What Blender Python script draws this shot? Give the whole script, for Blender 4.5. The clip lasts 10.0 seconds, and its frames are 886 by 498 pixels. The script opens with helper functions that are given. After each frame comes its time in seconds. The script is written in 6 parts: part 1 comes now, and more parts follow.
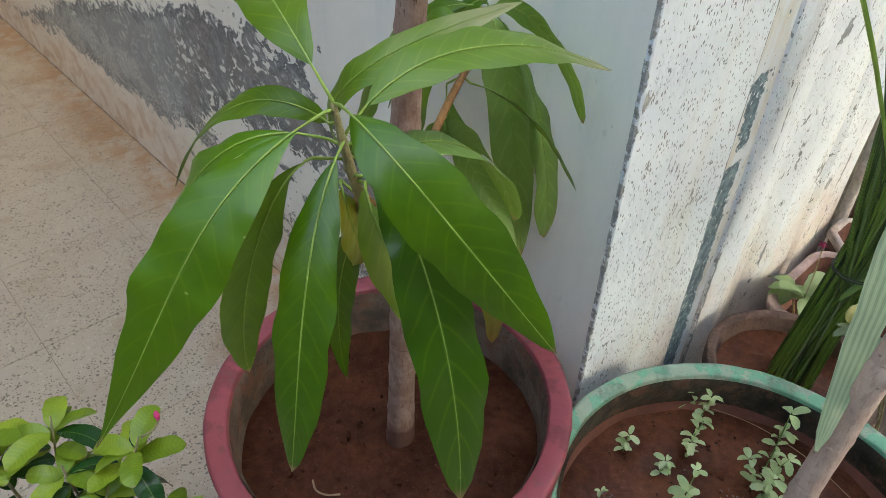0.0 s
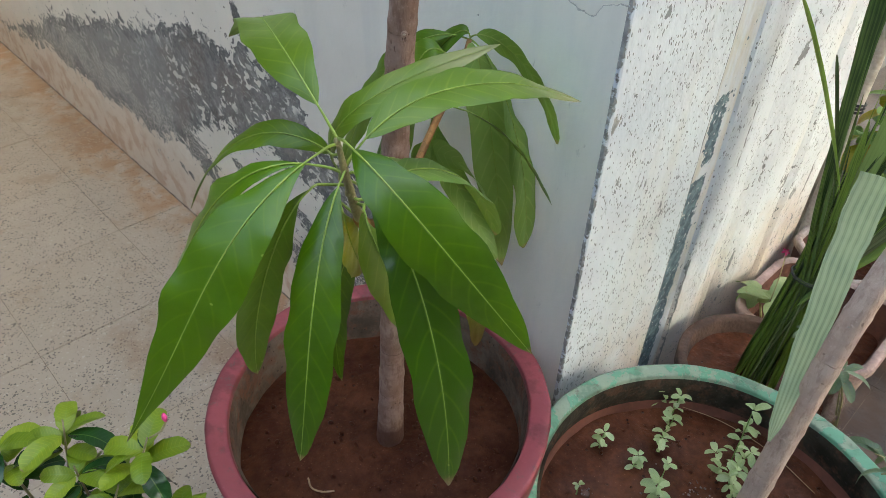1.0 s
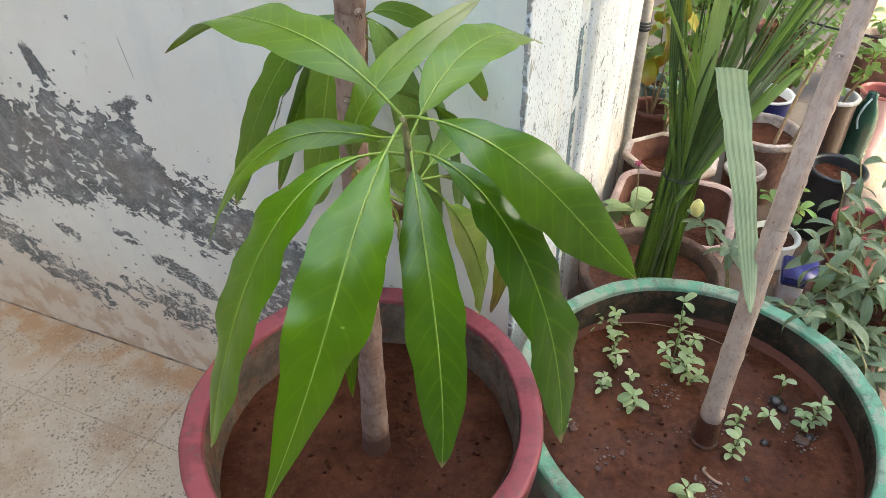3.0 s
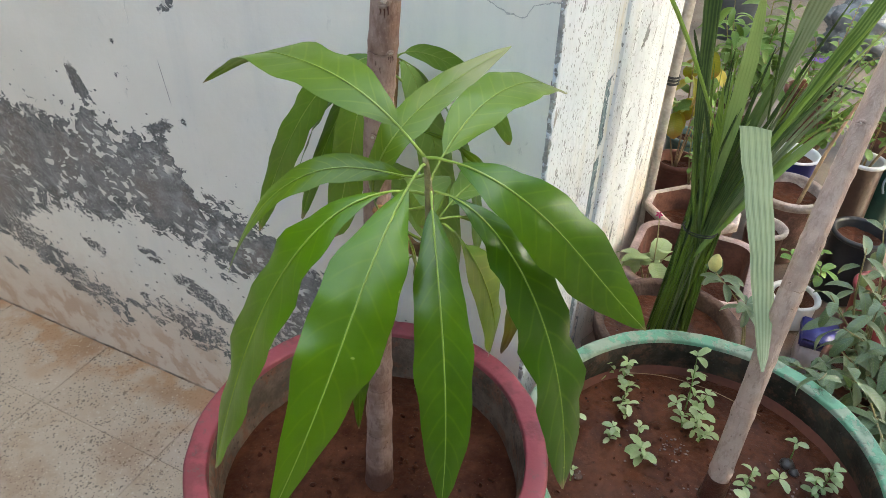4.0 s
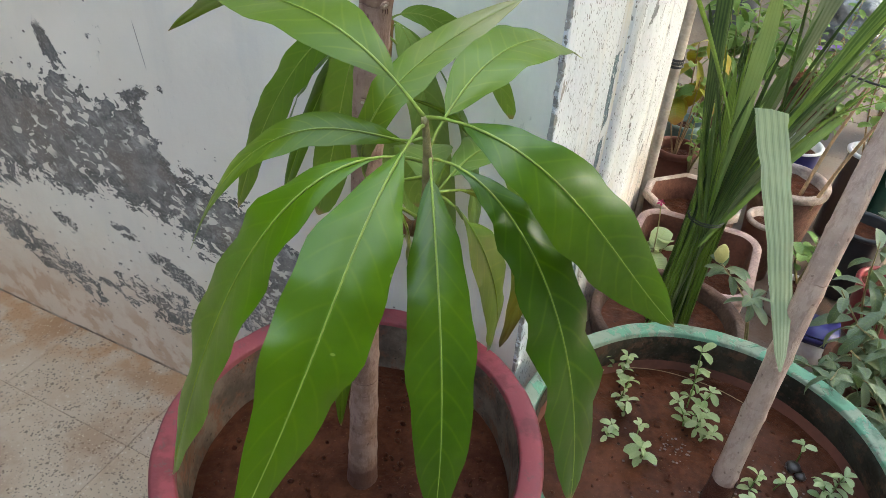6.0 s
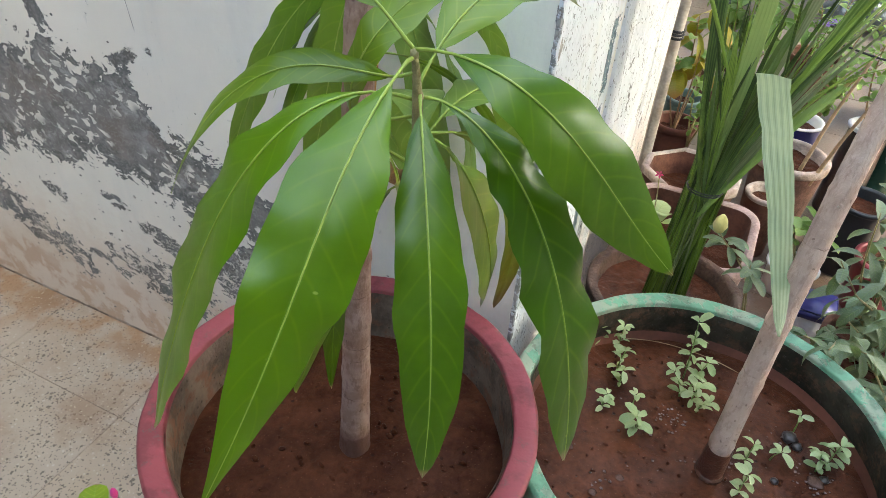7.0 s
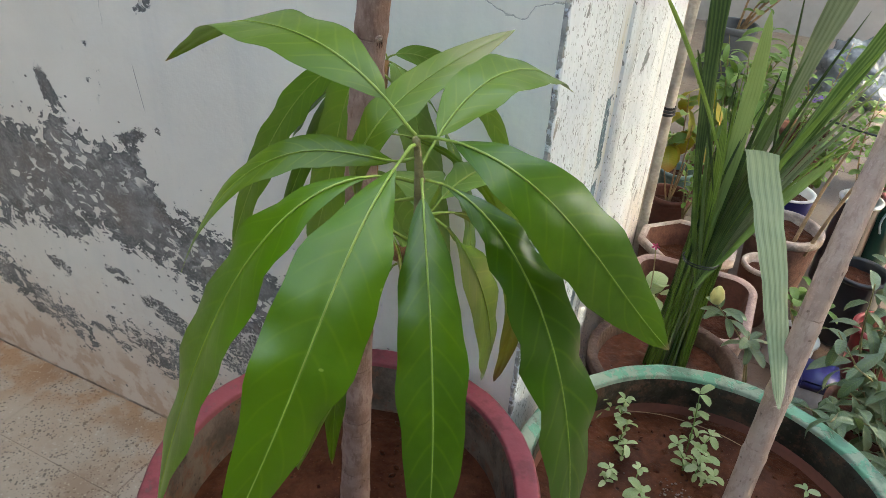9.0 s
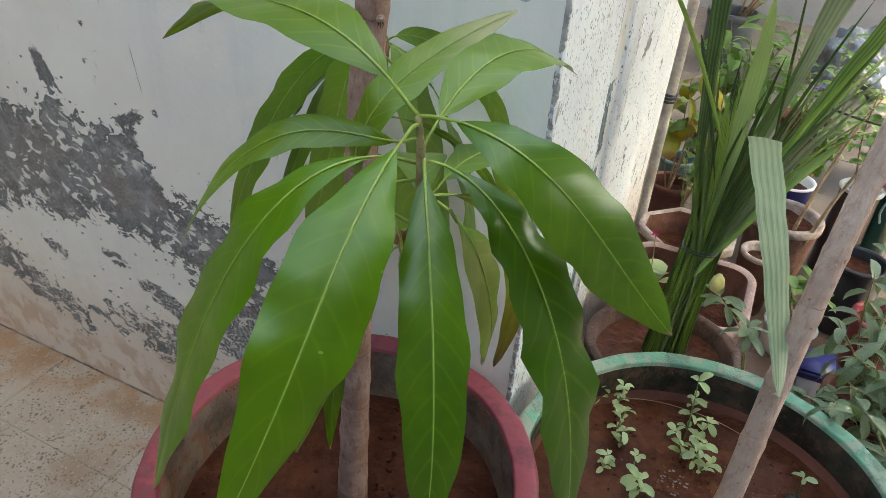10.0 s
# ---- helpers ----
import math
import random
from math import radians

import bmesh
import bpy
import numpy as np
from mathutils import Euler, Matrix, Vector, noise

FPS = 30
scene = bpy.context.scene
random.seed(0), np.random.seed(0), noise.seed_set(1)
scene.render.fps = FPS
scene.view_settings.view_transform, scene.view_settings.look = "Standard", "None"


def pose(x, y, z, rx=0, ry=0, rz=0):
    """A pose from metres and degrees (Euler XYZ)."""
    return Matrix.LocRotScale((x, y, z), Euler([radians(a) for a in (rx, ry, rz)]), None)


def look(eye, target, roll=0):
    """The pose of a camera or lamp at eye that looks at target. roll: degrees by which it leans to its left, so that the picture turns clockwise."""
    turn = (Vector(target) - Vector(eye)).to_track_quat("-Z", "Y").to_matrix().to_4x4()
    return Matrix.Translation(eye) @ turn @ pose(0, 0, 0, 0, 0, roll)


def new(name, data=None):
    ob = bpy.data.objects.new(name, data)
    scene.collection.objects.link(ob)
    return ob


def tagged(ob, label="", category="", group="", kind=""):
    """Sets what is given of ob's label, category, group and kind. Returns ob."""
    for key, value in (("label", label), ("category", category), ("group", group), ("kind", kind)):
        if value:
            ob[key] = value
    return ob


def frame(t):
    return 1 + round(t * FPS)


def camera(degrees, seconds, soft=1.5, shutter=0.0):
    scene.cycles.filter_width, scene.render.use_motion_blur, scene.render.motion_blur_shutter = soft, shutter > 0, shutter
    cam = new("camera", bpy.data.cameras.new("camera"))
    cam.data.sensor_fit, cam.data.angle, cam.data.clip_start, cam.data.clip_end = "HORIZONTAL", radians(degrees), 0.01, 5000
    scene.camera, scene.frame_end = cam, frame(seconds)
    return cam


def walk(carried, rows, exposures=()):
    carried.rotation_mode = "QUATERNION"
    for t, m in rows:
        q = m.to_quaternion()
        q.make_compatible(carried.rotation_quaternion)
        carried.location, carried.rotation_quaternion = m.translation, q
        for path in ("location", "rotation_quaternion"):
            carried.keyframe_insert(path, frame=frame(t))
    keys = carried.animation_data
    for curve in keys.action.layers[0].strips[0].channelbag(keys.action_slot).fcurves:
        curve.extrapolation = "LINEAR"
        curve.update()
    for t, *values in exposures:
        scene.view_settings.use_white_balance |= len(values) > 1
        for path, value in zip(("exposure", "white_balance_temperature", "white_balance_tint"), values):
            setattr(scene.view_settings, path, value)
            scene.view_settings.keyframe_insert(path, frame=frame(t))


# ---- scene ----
cam = camera(64.1, 10.0, 0.5)
PATH = [
    (0, (0.317, -0.546, 1.057), (-0.809, 0.51, -0.214), 1.3),
    (0.5, (0.3, -0.543, 1.069), (-0.842, 0.58, -0.129), 2.2),
    (1, (0.344, -0.577, 1.097), (-0.758, 0.522, -0.159), 2.0),
    (1.2, (0.333, -0.593, 1.102), (-0.708, 0.59, -0.13), 1.0),
    (1.5, (0.285, -0.625, 1.079), (-0.591, 0.653, -0.185), -1.2),
    (1.8, (0.229, -0.656, 1.05), (-0.495, 0.653, -0.277), -3.3),
    (2, (0.203, -0.663, 1.025), (-0.387, 0.71, -0.304), -1.1),
    (2.3, (0.1994, -0.6765, 1.0188), (-0.2693, 0.4482, -0.0181), -1.7),
    (2.4, (0.1975, -0.6740, 1.0250), (-0.2701, 0.4788, 0.0156), -1.7),
    (2.5, (0.203, -0.666, 1.038), (-0.391, 0.786, -0.203), -2.3),
    (2.7, (0.194, -0.67, 1.056), (-0.402, 0.761, -0.208), -2.0),
    (3.8, (0.195, -0.676, 1.079), (-0.49, 0.764, -0.129), 0.9),
    (4, (0.1994, -0.6784, 1.0767), (-0.3565, 0.4879, 0.1329), 1.34),
    (4.5, (0.1972, -0.6824, 1.0802), (-0.3685, 0.5070, 0.1720), 1.76),
    (5, (0.1988, -0.6810, 1.0809), (-0.3712, 0.5190, 0.1891), 1.89),
    (5.5, (0.1750, -0.6465, 1.0465), (-0.3715, 0.5261, 0.1052), 2.93),
    (6, (0.1739, -0.6378, 1.0363), (-0.3488, 0.5244, 0.0687), 3.43),
    (6.2, (0.1749, -0.6354, 1.0298), (-0.3413, 0.5138, 0.0435), 3.51),
    (7.3, (0.1802, -0.6369, 1.0106), (-0.3242, 0.5071, 0.0122), 3.95),
    (7.5, (0.1820, -0.6421, 1.0220), (-0.3720, 0.5983, 0.1767), 2.97),
    (8, (0.1832, -0.6467, 1.0276), (-0.3767, 0.6135, 0.2161), 3.19),
    (8.5, (0.1812, -0.6445, 1.0225), (-0.3731, 0.5811, 0.1560), 3.38),
    (9, (0.1805, -0.6437, 1.0221), (-0.3703, 0.5812, 0.1525), 3.45),
    (9.5, (0.1802, -0.6430, 1.0226), (-0.3650, 0.5857, 0.1548), 3.70),
    (10, (0.1775, -0.6414, 1.0169), (-0.3607, 0.5720, 0.1235), 4.02),
]
walk(cam, [(t, look(eye, target, roll)) for t, eye, target, roll in PATH],
     [(t, stops + 3.22, 7060 - (270 if t < 1.3 else 0), -3 - (1 if t < 1.3 else 0)) for t, stops in ((0, -0.05), (1.1, -0.05), (1.6, 0.0), (2.0, 0.45), (2.4, 0.80), (2.7, 0.6), (3.8, 0.28), (4.0, 0.24), (4.5, 0.11), (6.0, 0.15), (6.2, 0.2), (7.2, 0.5), (7.3, 0.55), (7.5, 0.5), (7.8, 0.12), (8.0, 0.09), (8.4, 0.02), (10, 0))])

# ---- world and light ----
world = bpy.data.worlds.new("world")
scene.world = world
world.use_nodes = True
SUN_EL, SUN_FROM = radians(40), (1.0, 0.10)   # the sun shines in under the added roof slab's outer edge
sky = world.node_tree.nodes.new("ShaderNodeTexSky")
sky.sky_type, sky.sun_disc = "NISHITA", False
sky.air_density, sky.dust_density, sky.ozone_density = 0.8, 5.0, 1.0
sky.sun_elevation, sky.sun_rotation = SUN_EL, math.atan2(SUN_FROM[0], SUN_FROM[1])
back = world.node_tree.nodes["Background"]
world.node_tree.links.new(sky.outputs[0], back.inputs[0])
back.inputs[1].default_value = 0.2
sun_data = bpy.data.lights.new("sun", "SUN")
sun_data.energy, sun_data.angle, sun_data.color = 1.6, radians(0.6), (1.0, 0.995, 0.985)
sun = new("sun", sun_data)
sun.matrix_world = look((SUN_FROM[0] * 4, SUN_FROM[1] * 4, 4 * math.tan(SUN_EL)), (0, 0, 0))


# ---- materials ----
class Nodes:
    """A short hand for building node trees."""

    def __init__(self, name):
        self.mat = bpy.data.materials.new(name)
        self.mat.use_nodes = True
        self.tree = self.mat.node_tree
        self.bsdf = self.tree.nodes["Principled BSDF"]
        self.out = self.tree.nodes["Material Output"]
        self.coord = None

    def add(self, kind):
        return self.tree.nodes.new(kind)

    def put(self, socket, v):
        if isinstance(v, bpy.types.NodeSocket):
            self.tree.links.new(v, socket)
        elif isinstance(v, (tuple, list)) and len(v) == 3 and socket.type == "RGBA":
            socket.default_value = (*v, 1)
        else:
            socket.default_value = v

    def xyz(self, kind="Object"):
        if self.coord is None:
            self.coord = self.add("ShaderNodeTexCoord")
        return self.coord.outputs[kind]

    def split(self, v):
        n = self.add("ShaderNodeSeparateXYZ")
        self.put(n.inputs[0], v)
        return n.outputs

    def m(self, op, a, b=0.0, c=0.0, clamp=False):
        n = self.add("ShaderNodeMath")
        n.operation, n.use_clamp = op, clamp
        for s, v in zip(n.inputs, (a, b, c)):
            self.put(s, v)
        return n.outputs[0]

    def noise(self, scale, detail=3.0, rough=0.55, vec=None, dist=0.0):
        n = self.add("ShaderNodeTexNoise")
        self.put(n.inputs["Vector"], vec if vec is not None else self.xyz())
        n.inputs["Scale"].default_value, n.inputs["Detail"].default_value = scale, detail
        n.inputs["Roughness"].default_value, n.inputs["Distortion"].default_value = rough, dist
        return n.outputs[0]

    def voronoi(self, scale, vec=None, out="Distance", feature="F1"):
        n = self.add("ShaderNodeTexVoronoi")
        n.feature = feature
        self.put(n.inputs["Vector"], vec if vec is not None else self.xyz())
        n.inputs["Scale"].default_value = scale
        return n.outputs[out]

    def scaled(self, v, s):
        n = self.add("ShaderNodeMapping")
        self.put(n.inputs[0], v)
        n.inputs["Scale"].default_value = s
        return n.outputs[0]

    def warp(self, v, scale, amount):
        t = self.add("ShaderNodeTexNoise")
        self.put(t.inputs["Vector"], v)
        t.inputs["Scale"].default_value, t.inputs["Detail"].default_value = scale, 2.0
        n = self.add("ShaderNodeVectorMath")
        n.operation = "MULTIPLY_ADD"
        self.put(n.inputs[0], t.outputs["Color"])
        n.inputs[1].default_value = (amount, amount, amount)
        self.put(n.inputs[2], v)
        return n.outputs[0]

    def ramp(self, v, stops):
        n = self.add("ShaderNodeValToRGB")
        self.put(n.inputs[0], v)
        e = n.color_ramp.elements
        while len(e) < len(stops):
            e.new(0.5)
        for el, (p, c) in zip(e, stops):
            el.position = p
            el.color = (c, c, c, 1) if isinstance(c, (int, float)) else (*c, 1)
        return n.outputs[0]

    def step(self, v, lo, hi):
        n = self.add("ShaderNodeMapRange")
        n.interpolation_type = "SMOOTHSTEP"
        self.put(n.inputs[0], v)
        n.inputs[1].default_value, n.inputs[2].default_value = lo, hi
        return n.outputs[0]

    def mix(self, f, a, b, mode="MIX"):
        n = self.add("ShaderNodeMix")
        n.data_type, n.blend_type = "RGBA", mode
        self.put(n.inputs[0], f)
        self.put(n.inputs[6], a)
        self.put(n.inputs[7], b)
        return n.outputs[2]

    def bump(self, h, strength=0.3, distance=0.01, normal=None):
        n = self.add("ShaderNodeBump")
        self.put(n.inputs["Height"], h)
        n.inputs["Strength"].default_value, n.inputs["Distance"].default_value = strength, distance
        if normal is not None:
            self.put(n.inputs["Normal"], normal)
        return n.outputs[0]

    def done(self, color, rough=0.6, normal=None, spec=0.5, metal=0.0):
        b = self.bsdf
        self.put(b.inputs["Base Color"], color)
        self.put(b.inputs["Roughness"], rough)
        self.put(b.inputs["Specular IOR Level"], spec)
        self.put(b.inputs["Metallic"], metal)
        if normal is not None:
            self.put(b.inputs["Normal"], normal)
        return self.mat

    def through_light(self, color, share):
        t = self.add("ShaderNodeBsdfTranslucent")
        self.put(t.inputs[0], color)
        mx = self.add("ShaderNodeMixShader")
        mx.inputs[0].default_value = share
        self.tree.links.new(self.bsdf.outputs[0], mx.inputs[1])
        self.tree.links.new(t.outputs[0], mx.inputs[2])
        self.tree.links.new(mx.outputs[0], self.out.inputs[0])


def leaf_material(name, dark, light, old=None, rough=0.28, veins=True, share=0.15, spec=0.38):
    """A leaf: midrib along uv x = 0.5, side veins slanting off it; old: the colour of its dying tip."""
    n = Nodes(name)
    u, v, _ = n.split(n.xyz("UV"))
    off = n.m("ABSOLUTE", n.m("SUBTRACT", u, 0.5))
    rnd = n.add("ShaderNodeObjectInfo").outputs["Random"]
    blot = n.m("ADD", n.m("MULTIPLY", n.noise(18, 2), 0.7), n.m("MULTIPLY", n.noise(140, 3), 0.3))
    f = n.m("ADD", n.m("MULTIPLY", blot, 0.9), n.m("MULTIPLY", n.m("SUBTRACT", rnd, 0.5), 0.5))
    col = n.mix(n.step(f, 0.2, 0.8), dark, light)
    norm = None
    if veins:
        ph = n.m("MULTIPLY", n.m("SUBTRACT", v, n.m("MULTIPLY", n.m("POWER", off, 1.3), 0.30)), 12 * 2 * math.pi)
        ph = n.m("ADD", ph, n.m("MULTIPLY", n.noise(40, 1), 1.6))
        line = n.m("POWER", n.m("MULTIPLY", n.m("ADD", n.m("SINE", ph), 1.0), 0.5), 24.0)
        rib = n.step(off, 0.035, 0.0)
        col = n.mix(n.m("MULTIPLY", n.m("MULTIPLY", line, n.step(off, 0.49, 0.33)), 0.20), col, (light[0] * 2.1, light[1] * 1.6, light[2] * 2.2))
        col = n.mix(n.m("MULTIPLY", rib, 0.35), col, (0.22, 0.36, 0.06))
        fleck = n.step(n.voronoi(45, n.warp(n.xyz(), 90, 0.01)), 0.06, 0.03)
        fleck = n.m("MULTIPLY", fleck, n.step(n.noise(17, 1), 0.53, 0.59))
        col = n.mix(n.m("MULTIPLY", fleck, 0.6), col, (0.34, 0.40, 0.10))
        wave = n.m("MULTIPLY", n.m("SINE", n.m("MULTIPLY", ph, 0.5)), 0.35)
        norm = n.bump(n.m("ADD", n.m("MULTIPLY", wave, 0.30), n.m("ADD", n.m("MULTIPLY", line, -0.02), n.m("ADD", n.m("ADD", n.m("MULTIPLY", n.noise(28, 1), 0.5), n.m("MULTIPLY", n.noise(13, 1), 1.1)), n.m("MULTIPLY", n.noise(160, 2), 0.12)))), 0.22, 0.004)
    if veins:
        col = n.mix(n.m("MULTIPLY", n.step(n.m("ADD", v, n.m("MULTIPLY", n.noise(90, 2), 0.02)), 0.978, 1.0), 0.9), col, (0.26, 0.16, 0.085))
    if old:
        t = n.step(n.m("ADD", v, n.m("MULTIPLY", n.noise(30, 2), 0.35)), 0.75, 1.2)
        col = n.mix(t, col, old)
    dust = n.step(n.noise(22, 3), 0.2, 0.9)
    n.done(col, n.m("ADD", n.m("MULTIPLY", dust, 0.10), rough), norm, spec)
    n.through_light(n.mix(0.35, col, (0.35, 0.55, 0.03)), share)
    return n.mat


def palm_material(name, dark, light, share=0.2):
    """A pleated palm blade: fine stripes along its length."""
    n = Nodes(name)
    u, v, _ = n.split(n.xyz("UV"))
    rnd = n.add("ShaderNodeObjectInfo").outputs["Random"]
    wave = n.m("SINE", n.m("MULTIPLY", n.m("ADD", u, n.m("MULTIPLY", n.noise(14, 3), 0.16)), 6.28 * 5))
    fine = n.m("SINE", n.m("MULTIPLY", u, 6.28 * 19))
    f = n.m("ADD", n.m("MULTIPLY", wave, 0.17), n.m("ADD", n.m("MULTIPLY", fine, 0.07), n.m("ADD", n.m("MULTIPLY", rnd, 0.75), n.m("MULTIPLY", n.noise(22, 4), 0.55))))
    col = n.mix(n.step(f, 0.22, 1.05), dark, light)
    n.done(col, 0.40, n.bump(n.m("ADD", wave, n.m("MULTIPLY", fine, 0.4)), 0.28, 0.0012), 0.45)
    n.through_light(col, share)
    return n.mat


def plain(name, color, rough=0.5, vary=0.25, scale=30.0, bump=0.15, spec=0.4, dirt=None):
    """A surface of one colour with stains, grain and a little relief."""
    n = Nodes(name)
    a, b = n.noise(scale, 4), n.noise(scale * 7, 3)
    low = tuple(c * (1 - vary) for c in color)
    high = tuple(min(1, c * (1 + vary)) for c in color)
    col = n.mix(n.step(n.m("ADD", n.m("MULTIPLY", a, 0.7), n.m("MULTIPLY", b, 0.3)), 0.3, 0.7), low, high)
    if dirt:
        col = n.mix(n.m("MULTIPLY", n.step(n.noise(scale * 0.4, 5), 0.5, 0.68), 0.8), col, dirt)
    return n.done(col, n.m("ADD", rough - 0.08, n.m("MULTIPLY", b, 0.16)), n.bump(n.m("ADD", a, b), bump, 0.004), spec)


def bark_material(name, a, b, scar, wet=None, ringed=0.12, rings_at=(), blotch=0.45):
    """Bark with fine cracks and pores; rings_at: the heights of the rings that fallen leaves have left."""
    n = Nodes(name)
    _, _, z = n.split(n.xyz())
    fib = n.noise(190, 5, 0.65, n.warp(n.scaled(n.xyz(), (1, 1, 0.34)), 60, 0.006))
    col = n.mix(n.step(n.noise(42, 4), 0.35, 0.68), a, b)
    col = n.mix(n.m("MULTIPLY", n.step(n.noise(16, 4, 0.65), 0.50, 0.66), blotch), col, tuple(c * 0.72 for c in a))
    col = n.mix(n.m("MULTIPLY", n.step(fib, 0.50, 0.64), 0.45), col, scar)
    lens = n.step(n.voronoi(170, n.warp(n.scaled(n.xyz(), (1, 1, 1.5)), 80, 0.008)), 0.24, 0.12)
    col = n.mix(n.m("MULTIPLY", lens, 0.22), col, tuple(min(1, c * 1.3) for c in b))
    nick = n.m("MULTIPLY", n.step(n.voronoi(95, n.warp(n.scaled(n.xyz(), (1.2, 1.2, 0.8)), 70, 0.02)), 0.17, 0.10), n.step(n.noise(33, 2), 0.50, 0.56))
    col = n.mix(n.m("MULTIPLY", nick, 0.65), col, tuple(c * 0.65 for c in scar))
    rings = n.m("MULTIPLY", n.step(n.noise(90, 2, 0.5, n.scaled(n.xyz(), (0.25, 0.25, 1.0))), 0.60, 0.66), ringed)
    shaken = n.m("ADD", z, n.m("MULTIPLY", n.m("SUBTRACT", n.noise(45, 3, 0.6, n.scaled(n.xyz(), (1, 1, 0.3))), 0.5), 0.012))
    for height in rings_at:
        d = n.m("SUBTRACT", shaken, height)
        rings = n.m("MAXIMUM", rings, n.m("MULTIPLY", n.step(n.m("ABSOLUTE", d), 0.0009, 0.0003), n.step(n.noise(70 + 40 * height, 2), 0.42, 0.58)))
        col = n.mix(n.m("MULTIPLY", n.step(n.m("ABSOLUTE", n.m("ADD", d, 0.003)), 0.0022, 0.001), 0.12), col, tuple(min(1, c * 1.25) for c in b))
    col = n.mix(n.m("MULTIPLY", rings, 0.6), col, tuple(c * 0.8 for c in scar))
    if wet:
        soaked = n.step(n.m("ADD", z, n.m("MULTIPLY", n.m("SUBTRACT", n.noise(70, 4), 0.5), 0.03)), wet + 0.012, wet - 0.008)
        col = n.mix(n.m("MULTIPLY", soaked, 0.85), col, (0.085, 0.032, 0.020))
    h = n.m("ADD", n.m("ADD", fib, n.m("MULTIPLY", n.m("MAXIMUM", rings, nick), -0.9)), n.m("MULTIPLY", n.noise(60), 0.8))
    return n.done(col, 0.75, n.bump(h, 0.7, 0.003), 0.3)


def wall_material():
    """Grey-white wall paint, blistered off in a ragged slanting band down to dark cement, stained at the foot."""
    n = Nodes("peeling_wall_paint")
    x, y, z = n.split(n.xyz())
    s = n.m("MULTIPLY", n.m("ADD", x, 2.4), 1 / 2.4)

    def line(stops):
        return n.ramp(s, [((px + 2.4) / 2.4, pz) for px, pz in stops])

    top = line([(-2.4, 0.12), (-1.83, 0.32), (-1.41, 0.44), (-0.98, 0.555), (-0.80, 0.565), (-0.755, 0.615), (-0.69, 0.57),
                (-0.6, 0.585), (-0.555, 0.49), (-0.42, 0.465), (-0.25, 0.36), (-0.12, 0.2)])
    low = line([(-2.4, 0.11), (-1.95, 0.19), (-1.64, 0.17), (-1.38, 0.18), (-1.16, 0.21), (-1.03, 0.29), (-0.92, 0.36),
                (-0.78, 0.36), (-0.7, 0.40), (-0.6, 0.375), (-0.42, 0.335), (-0.2, 0.12)])
    band = n.m("MINIMUM", n.m("SUBTRACT", z, low), n.m("SUBTRACT", top, z))

    def spot(cx, cz, rx, rz, turn=0.0):
        dx, dz = n.m("SUBTRACT", x, cx), n.m("SUBTRACT", z, cz)
        dz = n.m("ADD", dz, n.m("MULTIPLY", dx, turn))
        d = n.m("SQRT", n.m("ADD", n.m("POWER", n.m("DIVIDE", dx, rx), 2.0), n.m("POWER", n.m("DIVIDE", dz, rz), 2.0)))
        return n.m("MULTIPLY", n.m("SUBTRACT", 1.0, d), rz)

    for args in ((-0.99, 0.215, 0.13, 0.045, 0.45), (-0.63, 0.172, 0.11, 0.045, 0.1), (-0.33, 0.24, 0.15, 0.13, 0.0)):
        band = n.m("MAXIMUM", band, spot(*args))
    small = n.m("MAXIMUM", spot(-0.553, 0.796, 0.013, 0.008, 0.5), spot(-0.533, 0.783, 0.018, 0.013, -0.6))
    for args in ((-0.585, 0.262, 0.075, 0.026, 0.5), (-0.70, 0.325, 0.024, 0.012, 0.0), (-0.665, 0.313, 0.020, 0.010, 0.3), (-0.84, 0.292, 0.022, 0.014, 0.5), (-0.640, 0.679, 0.009, 0.007, 0.0),
                 (-0.652, 0.712, 0.006, 0.008, 0.0), (-0.545, 0.609, 0.006, 0.004, 0.0), (-0.763, 0.172, 0.03, 0.008, 0.4), (-0.755, 0.632, 0.020, 0.030, 0.9), (-0.60, 0.590, 0.035, 0.016, -0.4),
                 (-0.666, 0.664, 0.006, 0.005, 0.0), (-0.641, 0.660, 0.004, 0.006, 0.8), (-0.661, 0.635, 0.007, 0.006, 0.5), (-0.646, 0.638, 0.005, 0.006, 0.7), (-0.686, 0.607, 0.006, 0.005, 0.0),
                 (-0.721, 0.621, 0.010, 0.004, 0.2), (-0.735, 0.607, 0.016, 0.009, 0.8), (-0.72, 0.588, 0.014, 0.008, 0.9), (-0.647, 0.282, 0.016, 0.012, 0.6), (-0.545, 0.238, 0.030, 0.012, 0.3),
                 (-0.686, 0.312, 0.024, 0.009, 0.2), (-0.855, 0.288, 0.020, 0.013, 0.7), (-0.782, 0.173, 0.016, 0.006, 0.5), (-0.754, 0.167, 0.008, 0.004, 0.3), (-1.147, 0.151, 0.018, 0.012, 0.4), (-1.106, 0.143, 0.016, 0.010, 0.4)):
        small = n.m("MAXIMUM", small, spot(*args))
    flow = n.scaled(n.xyz(), (0.74, 1.0, 1.05))
    big, mid, fine = n.noise(9, 3, 0.6, flow), n.noise(46, 4, 0.65, flow, 0.7), n.noise(120, 3, 0.65, flow, 0.9)
    ragged = n.m("ADD", n.m("MULTIPLY", n.m("SUBTRACT", big, 0.5), 0.11),
                 n.m("ADD", n.m("MULTIPLY", n.m("SUBTRACT", mid, 0.5), 0.17), n.m("MULTIPLY", n.m("SUBTRACT", fine, 0.5), 0.07)))
